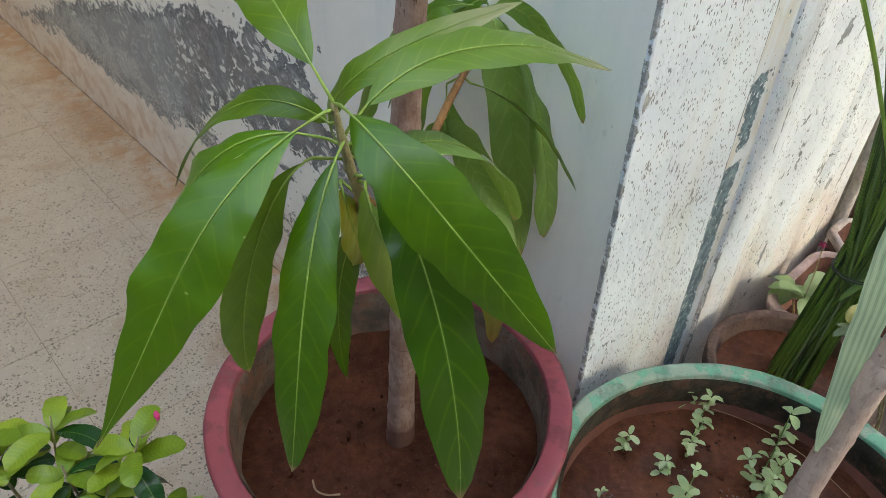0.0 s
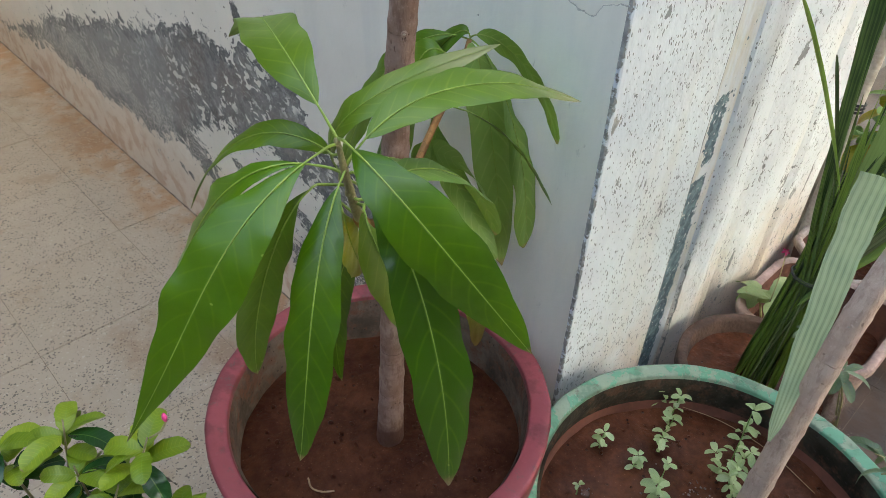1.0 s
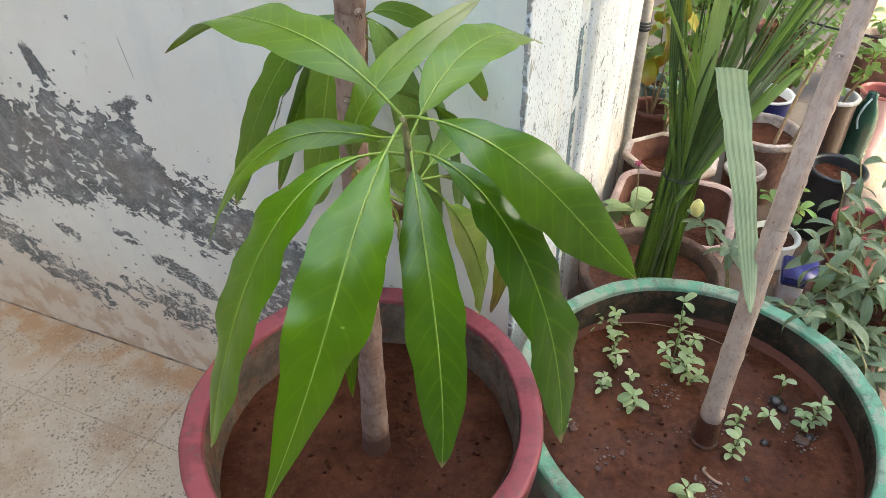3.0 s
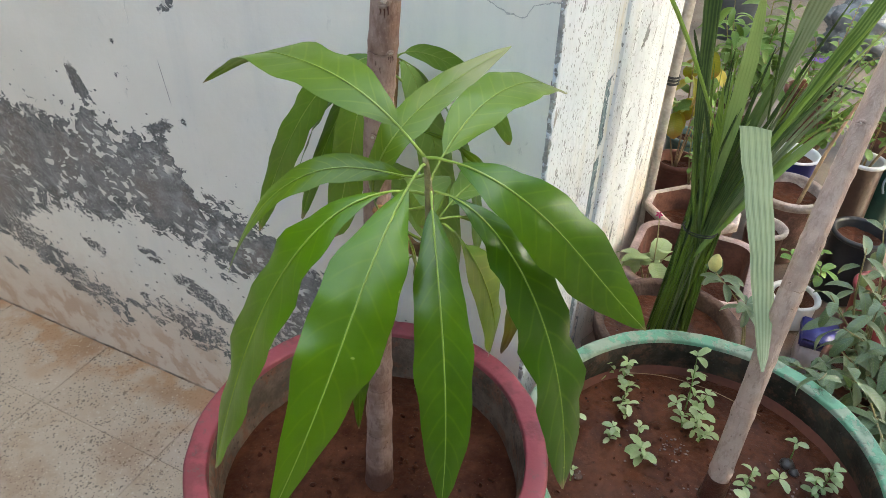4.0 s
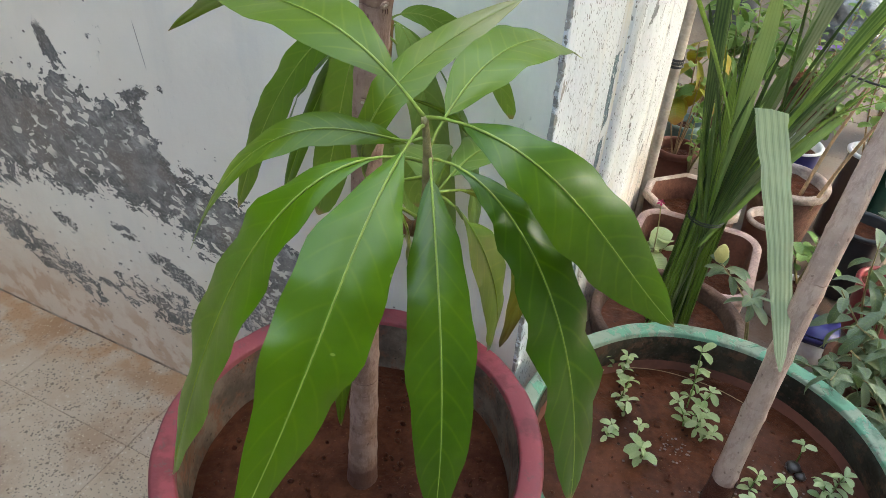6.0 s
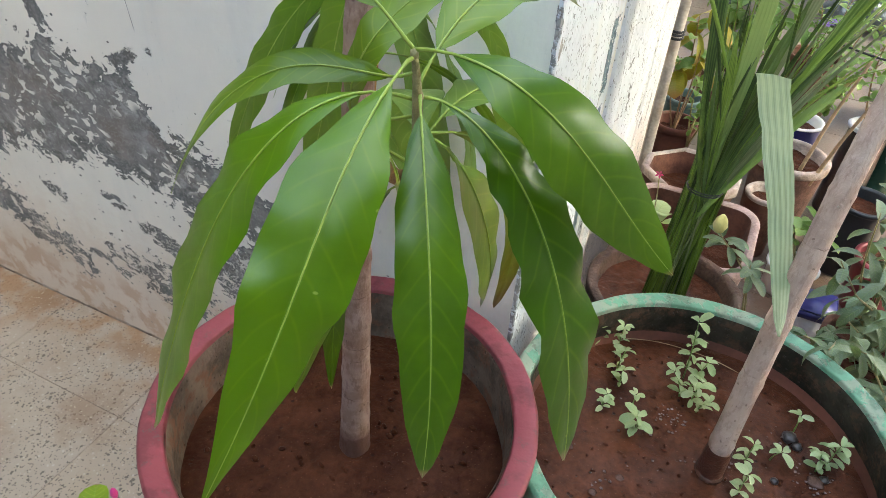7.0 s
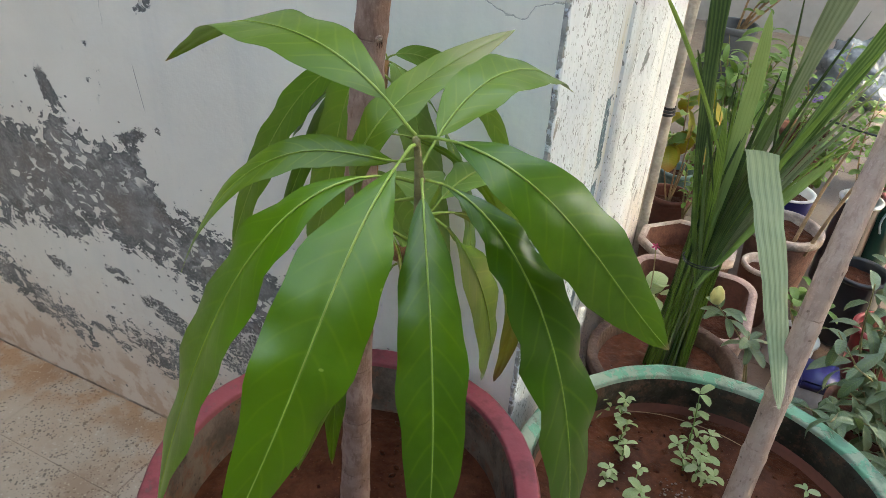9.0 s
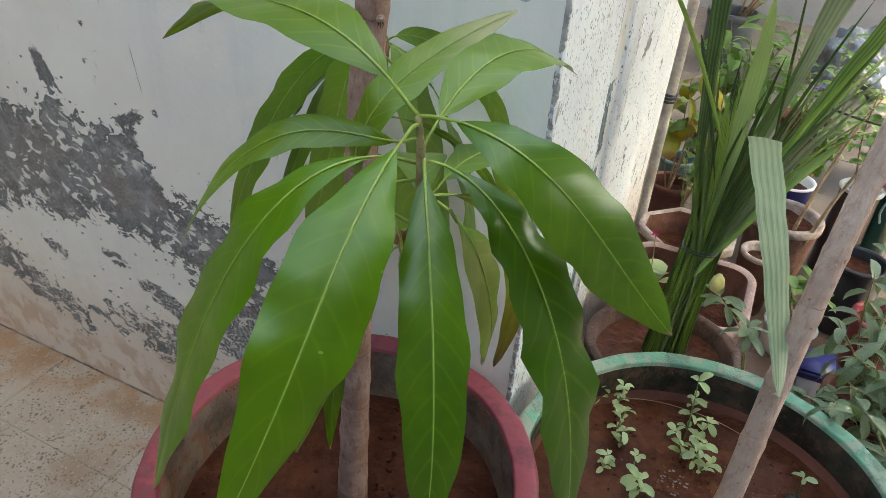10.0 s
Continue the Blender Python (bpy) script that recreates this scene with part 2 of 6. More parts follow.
    edge = n.m("MAXIMUM", n.m("ADD", band, ragged), n.m("ADD", small, n.m("MULTIPLY", ragged, 0.22)))
    peel = n.step(edge, 0.002, 0.006)
    grains = n.m("MULTIPLY", n.step(n.noise(190, 3, 0.7), 0.50, 0.56), n.m("MULTIPLY", n.step(z, 0.33, 0.28), n.step(n.noise(12, 3), 0.40, 0.52)))
    left = n.m("MULTIPLY", n.step(n.noise(62, 3, 0.6, flow, 0.6), 0.55, 0.57), n.m("MULTIPLY", n.step(n.noise(9, 3), 0.44, 0.56), n.m("ADD", 0.35, n.m("MULTIPLY", n.step(x, -1.25, -0.95), 0.65))))
    peel = n.m("MULTIPLY", peel, n.m("SUBTRACT", 1.0, n.m("MULTIPLY", n.m("MAXIMUM", left, n.m("MULTIPLY", grains, 0.75)), 0.9)))
    crumbs = n.m("MULTIPLY", n.step(n.voronoi(55, flow), 0.13, 0.10), n.step(n.m("ADD", band, n.m("MULTIPLY", mid, 0.28)), 0.045, 0.085))
    pits = n.m("MULTIPLY", n.step(n.voronoi(23), 0.085, 0.07), n.step(n.noise(12, 1), 0.60, 0.66))
    worn = n.step(n.m("ADD", x, n.m("MULTIPLY", n.m("SUBTRACT", n.noise(34, 4, 0.65), 0.5), 0.016)), -0.0026, -0.0012)
    peel = n.m("MAXIMUM", n.m("MAXIMUM", peel, worn), n.m("MAXIMUM", crumbs, pits))
    crack = n.ramp(n.m("MULTIPLY", n.m("ADD", x, 0.15), 1 / 0.15), [((px + 0.15) / 0.15, pz) for px, pz in (
        (-0.138, 0.880), (-0.125, 0.875), (-0.094, 0.871), (-0.087, 0.860), (-0.077, 0.855), (-0.057, 0.8475), (-0.039, 0.8446), (-0.030, 0.858), (-0.007, 0.8655), (0.0, 0.866))])
    bend = n.m("ADD", n.m("SUBTRACT", z, crack), n.m("MULTIPLY", n.m("SUBTRACT", n.noise(110, 3, 0.7), 0.5), 0.010))
    gape = n.m("ADD", 0.0007, n.m("MULTIPLY", n.step(n.noise(38, 2), 0.54, 0.70), 0.0013))
    hair = n.m("MULTIPLY", n.m("MULTIPLY", n.step(n.m("SUBTRACT", n.m("ABSOLUTE", bend), gape), 0.0003, -0.0004), 0.50), n.step(x, -0.139, -0.136))
    for cx, lean, lo, hi in ((-0.215, 0.25, 0.845, 0.90), (-0.253, 0.10, 0.875, 0.91), (-0.105, 0.02, 0.765, 0.782), (-0.30, -0.08, 0.86, 0.905), (-0.61, -0.05, 0.74, 0.80)):
        scratch = n.m("ABSOLUTE", n.m("ADD", n.m("SUBTRACT", x, cx), n.m("ADD", n.m("MULTIPLY", n.m("SUBTRACT", z, lo), lean), n.m("MULTIPLY", n.m("SUBTRACT", n.noise(60, 3), 0.5), 0.012))))
        hair = n.m("MAXIMUM", hair, n.m("MULTIPLY", n.m("MULTIPLY", n.step(scratch, 0.0010, 0.0003), 0.4), n.m("MULTIPLY", n.step(z, lo, lo + 0.01), n.step(z, hi, hi - 0.012))))
    slit = n.m("ABSOLUTE", n.m("ADD", n.m("ADD", x, 0.567), n.m("MULTIPLY", n.m("SUBTRACT", 0.67, z), -0.12)))
    slit = n.m("MULTIPLY", n.m("MULTIPLY", n.step(slit, 0.0011, 0.0004), 0.7), n.m("MULTIPLY", n.step(z, 0.632, 0.645), n.step(z, 0.705, 0.69)))
    peel = n.m("MAXIMUM", peel, n.m("MAXIMUM", hair, slit))
    paint = n.mix(n.step(n.noise(5, 4), 0.3, 0.7), (0.705, 0.67, 0.605), (0.775, 0.74, 0.675))
    drip = n.step(n.noise(14, 4, 0.6, n.scaled(n.xyz(), (1, 1, 0.12))), 0.52, 0.75)
    paint = n.mix(n.m("MULTIPLY", drip, 0.25), paint, (0.52, 0.53, 0.52))
    # right end: greener paint, with the stronger light there put into its colour
    lit_paint = n.step(n.m("ADD", x, n.m("MULTIPLY", n.m("SUBTRACT", n.noise(6, 4, 0.65), 0.5), 0.25)), -0.36, -0.10)
    paint = n.mix(n.m("MULTIPLY", lit_paint, 0.85), paint, n.mix(n.step(n.noise(30, 4, 0.6, n.scaled(n.xyz(), (1, 1, 0.2))), 0.4, 0.7), (0.885, 0.865, 0.77), (0.825, 0.815, 0.735)))
    grimy = n.m("MULTIPLY", n.step(n.noise(85, 4, 0.7, n.scaled(n.xyz(), (1, 1, 0.45))), 0.60, 0.70), n.step(n.noise(8, 3), 0.45, 0.62))
    paint = n.mix(n.m("MULTIPLY", grimy, 0.30), paint, (0.40, 0.40, 0.38))
    damp = n.step(n.m("ADD", z, n.m("MULTIPLY", n.m("SUBTRACT", mid, 0.5), 0.2)), 0.33, 0.10)
    paint = n.mix(n.m("MULTIPLY", damp, 0.62), paint, (0.57, 0.45, 0.355))
    rust = n.m("MULTIPLY", n.step(n.m("ADD", z, n.m("MULTIPLY", n.m("SUBTRACT", big, 0.5), 0.35)), 0.19, 0.06), n.step(n.noise(17, 5, 0.65), 0.45, 0.58))
    paint = n.mix(n.m("MULTIPLY", rust, 0.55), paint, (0.42, 0.24, 0.13))
    cement = n.mix(n.step(n.noise(30, 5), 0.3, 0.7), (0.155, 0.146, 0.140), (0.26, 0.25, 0.24))
    scuff = n.step(n.noise(6, 5, 0.65, n.scaled(n.xyz(), (1, 1, 2.2))), 0.54, 0.72)
    cement = n.mix(n.m("MULTIPLY", n.step(n.noise(8, 4, 0.6), 0.46, 0.62), 0.55), cement, (0.21, 0.165, 0.138))
    cement = n.mix(n.m("MULTIPLY", scuff, 0.6), cement, (0.40, 0.40, 0.395))
    cement = n.mix(n.m("MULTIPLY", n.step(n.m("ADD", x, n.m("MULTIPLY", big, 0.3)), -0.82, -1.05), 0.6), cement, (0.33, 0.325, 0.32))
    chalk = n.m("MULTIPLY", n.step(n.noise(75, 5, 0.72, flow, 0.8), 0.52, 0.60), n.step(n.noise(7, 3), 0.40, 0.60))
    cement = n.mix(n.m("MULTIPLY", chalk, 0.40), cement, (0.50, 0.50, 0.49))
    # shadow line under the paint's broken edge, put into the cement colour
    lip = n.m("MULTIPLY", n.step(edge, 0.045, 0.012), n.step(edge, -0.02, -0.004))
    cement = n.mix(n.m("MULTIPLY", lip, 0.55), cement, (0.075, 0.08, 0.085))
    foot = n.step(n.m("ADD", z, n.m("MULTIPLY", n.m("SUBTRACT", n.noise(60, 4), 0.5), 0.012)), 0.009, 0.004)
    cement = n.mix(n.m("MULTIPLY", n.step(n.noise(210, 2), 0.5, 0.62), 0.30), cement, (0.36, 0.345, 0.32))
    foot = n.m("MULTIPLY", foot, n.m("ADD", 0.45, n.m("MULTIPLY", n.step(n.noise(16, 4, 0.65), 0.40, 0.60), 0.5)))
    col = n.mix(foot, n.mix(peel, paint, cement), (0.085, 0.055, 0.038))
    rel = n.bump(n.m("MULTIPLY", peel, -1.0), 0.9, 0.003)
    rel = n.bump(n.m("ADD", n.noise(90, 3), n.m("MULTIPLY", n.m("MULTIPLY", peel, n.noise(300, 2)), 1.6)), 0.25, 0.004, rel)
    return n.done(col, n.m("ADD", 0.5, n.m("MULTIPLY", peel, 0.4)), rel, 0.3)


def pillar_material():
    """Thick white limewash, pocked with small dark pits, flaking in seams, its arris worn to cement, muddy at the foot."""
    n = Nodes("pitted_white_limewash")
    x, y, z = n.split(n.xyz())
    p = n.warp(n.scaled(n.xyz(), (1, 1.15, 0.66)), 120, 0.005)
    size = n.m("ADD", 0.02, n.m("MULTIPLY", n.noise(60, 2), 0.52))
    pit = n.step(n.m("SUBTRACT", n.voronoi(190, p), size), -0.03, -0.07)
    pit = n.m("MULTIPLY", pit, n.step(n.m("SUBTRACT", n.noise(16, 3), n.m("MULTIPLY", n.step(y, 0.30, 0.34), 0.13)), 0.22, 0.44))
    crust = n.m("MULTIPLY", n.step(n.noise(75, 4, 0.7, p, 0.5), 0.61, 0.635), n.step(n.noise(9, 2), 0.47, 0.58))
    pit = n.m("MAXIMUM", pit, crust)
    rag = n.m("SUBTRACT", n.noise(34, 5, 0.72), 0.5)
    for place, wide, seldom in ((0.2365, 0.0013, 0.30), (0.320, 0.0030, 0.52), (0.445, 0.0022, 0.56), (0.520, 0.0030, 0.54), (0.668, 0.0026, 0.52), (0.735, 0.012, 0.58), (0.60, 0.0016, 0.58), (0.385, 0.0016, 0.56), (0.80, 0.004, 0.52)):
        seam = n.step(n.m("ABSOLUTE", n.m("ADD", n.m("SUBTRACT", y, place), n.m("MULTIPLY", rag, wide * 7))), wide * 1.5, wide * 0.7)
        pit = n.m("MAXIMUM", pit, n.m("MULTIPLY", seam, n.step(n.noise(11 + place * 9, 4, 0.7), seldom, seldom + 0.04)))

    def flaked(cy, cz, ry, rz, lean, least):
        dy = n.m("ADD", n.m("SUBTRACT", y, cy), n.m("MULTIPLY", n.m("SUBTRACT", z, cz), lean))
        d = n.m("SQRT", n.m("ADD", n.m("POWER", n.m("DIVIDE", dy, ry), 2.0), n.m("POWER", n.m("DIVIDE", n.m("SUBTRACT", z, cz), rz), 2.0)))
        return n.step(n.m("ADD", n.m("SUBTRACT", 1.0, d), n.m("MULTIPLY", n.m("SUBTRACT", n.noise(120, 4, 0.7, p), 0.5), 3.2)), least, least + 0.15)

    for args in ((0.5155, 0.675, 0.008, 0.022, -0.3, 0.1), (0.063, 0.845, 0.006, 0.008, -0.6, 0.0), (0.640, 0.395, 0.045, 0.05, 0.3, 0.62), (0.672, 0.335, 0.035, 0.03, 0.4, 0.55), (0.30, 0.76, 0.008, 0.05, 0.1, 0.5)):
        pit = n.m("MAXIMUM", pit, flaked(*args))
    on_face = n.step(y, 0.001, 0.003)
    pit = n.m("MULTIPLY", pit, on_face)
    white = n.mix(n.step(n.noise(7, 4), 0.3, 0.7), (0.70, 0.735, 0.775), (0.80, 0.835, 0.865))
    smear = n.step(n.noise(10, 4, 0.6, n.scaled(n.xyz(), (1, 1, 0.15))), 0.5, 0.72)
    white = n.mix(n.m("MULTIPLY", smear, 0.24), white, (0.66, 0.58, 0.46))
    mud = n.step(n.m("ADD", z, n.m("MULTIPLY", n.m("SUBTRACT", n.noise(12, 4), 0.5), 0.35)), 0.42, 0.12)
    white = n.mix(n.m("MULTIPLY", mud, 0.6), white, (0.58, 0.40, 0.27))
    col = n.mix(n.m("MULTIPLY", pit, n.m("ADD", 0.55, n.m("MULTIPLY", n.noise(40, 2), 0.7))), white, (0.22, 0.23, 0.235))
    ragged_y = n.m("ADD", y, n.m("ADD", n.m("MULTIPLY", n.m("SUBTRACT", n.noise(40, 4, 0.7), 0.5), 0.016), n.m("MULTIPLY", n.m("SUBTRACT", n.noise(190, 3, 0.65), 0.5), 0.008)))
    worn = n.m("MAXIMUM", n.step(ragged_y, -0.0006, -0.0018), flaked(0.008, 0.742, 0.009, 0.016, 0.0, 0.25))
    bare = n.mix(n.step(n.noise(70, 4, 0.65), 0.38, 0.62), (0.30, 0.295, 0.28), (0.46, 0.45, 0.42))
    col = n.mix(worn, col, bare)
    rel = n.bump(n.m("ADD", n.m("MULTIPLY", n.m("MAXIMUM", pit, worn), -1.2), n.m("MULTIPLY", n.noise(70, 4), 1.0)), 1.0, 0.003)
    return n.done(col, 0.65, rel, 0.3)


def strip_material():
    """Whitewash in the groove, fallen off in ragged patches down to old blue paint."""
    n = Nodes("worn_blue_strip")
    x, y, z = n.split(n.xyz())
    rag = n.m("SUBTRACT", n.noise(38, 5, 0.7), 0.5)
    ragged_y = n.m("ADD", y, n.m("ADD", n.m("MULTIPLY", rag, 0.040), n.m("MULTIPLY", n.m("SUBTRACT", n.noise(170, 3, 0.6), 0.5), 0.018)))
    right = n.step(ragged_y, 0.289, 0.287)
    upper = n.m("MULTIPLY", n.step(n.m("ADD", ragged_y, n.m("MULTIPLY", z, 0.20)), 0.380, 0.382), n.step(n.m("ADD", z, n.m("MULTIPLY", rag, 0.06)), 0.690, 0.687))
    upper = n.m("MULTIPLY", n.m("MULTIPLY", upper, right), n.step(n.m("ADD", z, n.m("MULTIPLY", rag, 0.05)), 0.580, 0.583))
    lower = n.m("MULTIPLY", n.m("MULTIPLY", n.step(ragged_y, 0.247, 0.250), right), n.step(n.m("ADD", z, n.m("MULTIPLY", rag, 0.03)), 0.562, 0.559))
    flecks = n.m("MULTIPLY", n.step(n.m("ADD", n.noise(85, 4, 0.7), n.m("MULTIPLY", y, 0.5)), 0.775, 0.79), n.step(z, 0.80, 0.78))
    bare = n.m("MAXIMUM", n.m("MAXIMUM", upper, lower), flecks)
    left = n.m("MULTIPLY", n.step(n.noise(130, 3, 0.65), 0.62, 0.64), 0.9)
    bare = n.m("MULTIPLY", bare, n.m("SUBTRACT", 1.0, left))
    white = n.mix(n.step(n.noise(20, 4, 0.65, n.scaled(n.xyz(), (1, 1, 0.3))), 0.40, 0.65), (0.74, 0.765, 0.79), (0.66, 0.62, 0.54))
    col = n.mix(bare, white, n.mix(n.step(n.noise(60, 4, 0.7), 0.38, 0.62), (0.10, 0.135, 0.165), (0.20, 0.285, 0.32)))
    return n.done(col, 0.7, n.bump(n.m("ADD", n.m("MULTIPLY", bare, -1.0), n.m("MULTIPLY", n.noise(80, 3), 0.6)), 0.8, 0.003), 0.3)


def terrazzo_material():
    n = Nodes("terrazzo")
    x, y, z = n.split(n.xyz())
    rnd = n.add("ShaderNodeObjectInfo").outputs["Random"]
    geo = n.add("ShaderNodeNewGeometry").outputs["Position"]
    gx, gy, gz = n.split(geo)
    base = n.mix(n.noise(9, 5, 0.6, geo), (0.325, 0.25, 0.185), (0.425, 0.345, 0.265))
    base = n.mix(n.m("MULTIPLY", rnd, 0.25), base, (0.40, 0.36, 0.32))
    chip = n.step(n.voronoi(115, geo), 0.30, 0.20)
    pale = n.m("MULTIPLY", chip, n.step(n.noise(95, 1, 0.5, geo), 0.50, 0.55))
    base = n.mix(n.m("MULTIPLY", pale, 0.35), base, (0.58, 0.52, 0.44))
    shaken = n.warp(geo, 130, 0.009)
    dark = n.m("MULTIPLY", n.step(n.m("SUBTRACT", n.voronoi(125, shaken), n.m("MULTIPLY", n.noise(47, 2, 0.5, geo), 0.54)), 0.03, -0.03), n.step(n.noise(21, 2, 0.5, geo), 0.46, 0.53))
    base = n.mix(n.m("MULTIPLY", dark, 0.78), base, (0.08, 0.066, 0.055))
    specks = n.m("MULTIPLY", n.step(n.m("SUBTRACT", n.voronoi(175, shaken), n.m("MULTIPLY", n.noise(70, 2, 0.5, geo), 0.46)), 0.05, -0.02), n.step(n.noise(13, 3, 0.6, geo), 0.36, 0.52))
    base = n.mix(n.m("MULTIPLY", specks, 0.85), base, (0.12, 0.095, 0.075))
    rusty = n.m("MULTIPLY", n.step(n.m("ADD", gy, n.m("MULTIPLY", n.noise(7, 4, 0.6, geo), 0.26)), -0.02, 0.11), n.step(n.noise(18, 4, 0.6, geo), 0.36, 0.58))
    base = n.mix(n.m("MULTIPLY", rusty, 0.8), base, (0.30, 0.165, 0.08))
    blot = n.step(n.noise(5.5, 4, 0.65, geo), 0.56, 0.68)
    base = n.mix(n.m("MULTIPLY", blot, 0.40), base, (0.25, 0.16, 0.095))
    for cx, cy, rad in ((-0.67, -0.185, 0.15), (-0.95, -0.03, 0.10), (-0.70, -0.04, 0.07), (-1.75, -0.06, 0.22), (-0.80, -0.32, 0.12)):
        away = n.m("SQRT", n.m("ADD", n.m("POWER", n.m("SUBTRACT", gx, cx), 2.0), n.m("POWER", n.m("MULTIPLY", n.m("SUBTRACT", gy, cy), 1.7), 2.0)))
        inside = n.step(n.m("ADD", away, n.m("MULTIPLY", n.m("SUBTRACT", n.noise(13, 5, 0.68, geo), 0.5), rad * 2.6)), rad * 1.0, rad * -0.1)
        base = n.mix(n.m("MULTIPLY", inside, 0.55), base, (0.22, 0.125, 0.068))
        blot = n.m("MAXIMUM", blot, inside)
    # floor dirt plus the shade between and behind pots, put into the colour
    dirty_gap_shade = n.m("MULTIPLY", n.step(n.m("ADD", gy, n.m("MULTIPLY", n.m("SUBTRACT", n.noise(8, 4, 0.6, geo), 0.5), 0.3)), -0.45, -0.25), n.step(n.m("ADD", gx, n.m("MULTIPLY", n.m("SUBTRACT", n.noise(9, 4, 0.6, geo), 0.5), 0.25)), 0.72, 0.58))
    dirty_gap_shade = n.m("MULTIPLY", dirty_gap_shade, n.m("MAXIMUM", n.step(gx, -0.05, 0.0), n.step(gy, 0.3, 0.4)))
    base = n.mix(n.m("MULTIPLY", dirty_gap_shade, 0.85), base, n.mix(n.step(gy, 0.9, 1.5), n.mix(n.noise(40, 4, 0.6, geo), (0.035, 0.018, 0.012), (0.10, 0.060, 0.042)), n.mix(n.noise(14, 5, 0.65, geo), (0.07, 0.06, 0.054), (0.20, 0.18, 0.165))))
    grains = n.m("MULTIPLY", n.m("MULTIPLY", blot, n.step(n.voronoi(170, geo), 0.34, 0.22)), n.step(n.noise(120, 1, 0.5, geo), 0.5, 0.56))
    base = n.mix(n.m("MULTIPLY", grains, 0.7), base, (0.55, 0.46, 0.34))
    return n.done(base, n.m("ADD", 0.42, n.m("MULTIPLY", n.noise(20, 3, 0.5, geo), 0.2)), n.bump(n.m("SUBTRACT", n.m("SUBTRACT", n.noise(140, 3, 0.5, geo), dark), specks), 0.4, 0.002), 0.4)


def pot_paint(name, color, worn, amount):
    """Thick enamel on cement, chipped and smeared with mud."""
    n = Nodes(name)
    col = n.mix(n.noise(14, 4), tuple(c * 0.82 for c in color), tuple(min(1, c * 1.12) for c in color))
    chipped = n.step(n.noise(28, 5, 0.7, None, 0.4), 0.66 - amount, 0.70 - amount)
    col = n.mix(n.m("MULTIPLY", chipped, 0.85), col, worn)
    pale = n.step(n.noise(60, 4, 0.7), 0.60, 0.75)
    col = n.mix(n.m("MULTIPLY", pale, 0.18), col, tuple(min(1, c * 1.5 + 0.08) for c in color))
    deep = n.step(n.noise(19, 5, 0.65), 0.50, 0.62)
    col = n.mix(n.m("MULTIPLY", deep, 0.55), col, tuple(c * 0.45 for c in color))
    soot = n.step(n.noise(75, 5, 0.75), 0.56, 0.66)
    col = n.mix(n.m("MULTIPLY", soot, 0.5), col, (0.10, 0.075, 0.06))
    h = n.m("ADD", n.noise(45, 4), n.m("MULTIPLY", chipped, -0.8))
    return n.done(col, n.m("ADD", 0.5, n.m("MULTIPLY", chipped, 0.3)), n.bump(h, 0.4, 0.004), 0.4)


def soil_material(name, wet, tone=1.0):
    n = Nodes(name)
    a, b = n.noise(14, 5, 0.6), n.noise(85, 5, 0.65)
    f = n.m("ADD", n.m("MULTIPLY", a, 0.55), n.m("MULTIPLY", b, 0.45))
    col = n.mix(n.step(f, 0.32, 0.68), tuple(c * tone for c in (0.028, 0.0078, 0.0038)), tuple(c * tone for c in (0.074, 0.0250, 0.0120)))
    grit = n.step(n.voronoi(170), 0.14, 0.08)
    col = n.mix(n.m("MULTIPLY", grit, 0.28), col, (0.26, 0.14, 0.09))
    crumb = n.m("MULTIPLY", n.step(n.voronoi(60), 0.16, 0.10), n.step(n.noise(25, 2), 0.52, 0.58))
    col = n.mix(crumb, col, (0.03, 0.012, 0.008))
    pool = n.step(n.noise(6.5, 3, 0.55, None, 0.5), 0.40, 0.56)
    rough = n.m("SUBTRACT", 0.78, n.m("MULTIPLY", pool, wet))
    h = n.m("ADD", n.m("ADD", n.m("MULTIPLY", b, 1.2), n.m("MULTIPLY", crumb, -0.8)), n.m("MULTIPLY", n.noise(30, 3), 1.3))
    h = n.m("MULTIPLY", h, n.m("SUBTRACT", 1.0, n.m("MULTIPLY", pool, min(0.75, wet * 1.2))))
    return n.done(col, rough, n.bump(h, 0.75, 0.006), 0.03 + wet * 0.17)


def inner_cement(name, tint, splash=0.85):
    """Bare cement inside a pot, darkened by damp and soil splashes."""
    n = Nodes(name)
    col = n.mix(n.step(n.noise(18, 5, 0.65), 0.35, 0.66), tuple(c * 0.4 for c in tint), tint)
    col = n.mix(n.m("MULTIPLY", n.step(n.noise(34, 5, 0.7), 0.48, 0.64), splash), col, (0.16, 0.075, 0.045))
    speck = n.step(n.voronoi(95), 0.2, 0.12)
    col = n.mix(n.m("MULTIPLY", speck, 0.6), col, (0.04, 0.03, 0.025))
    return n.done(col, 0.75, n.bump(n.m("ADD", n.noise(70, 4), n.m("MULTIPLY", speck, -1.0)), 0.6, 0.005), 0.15)


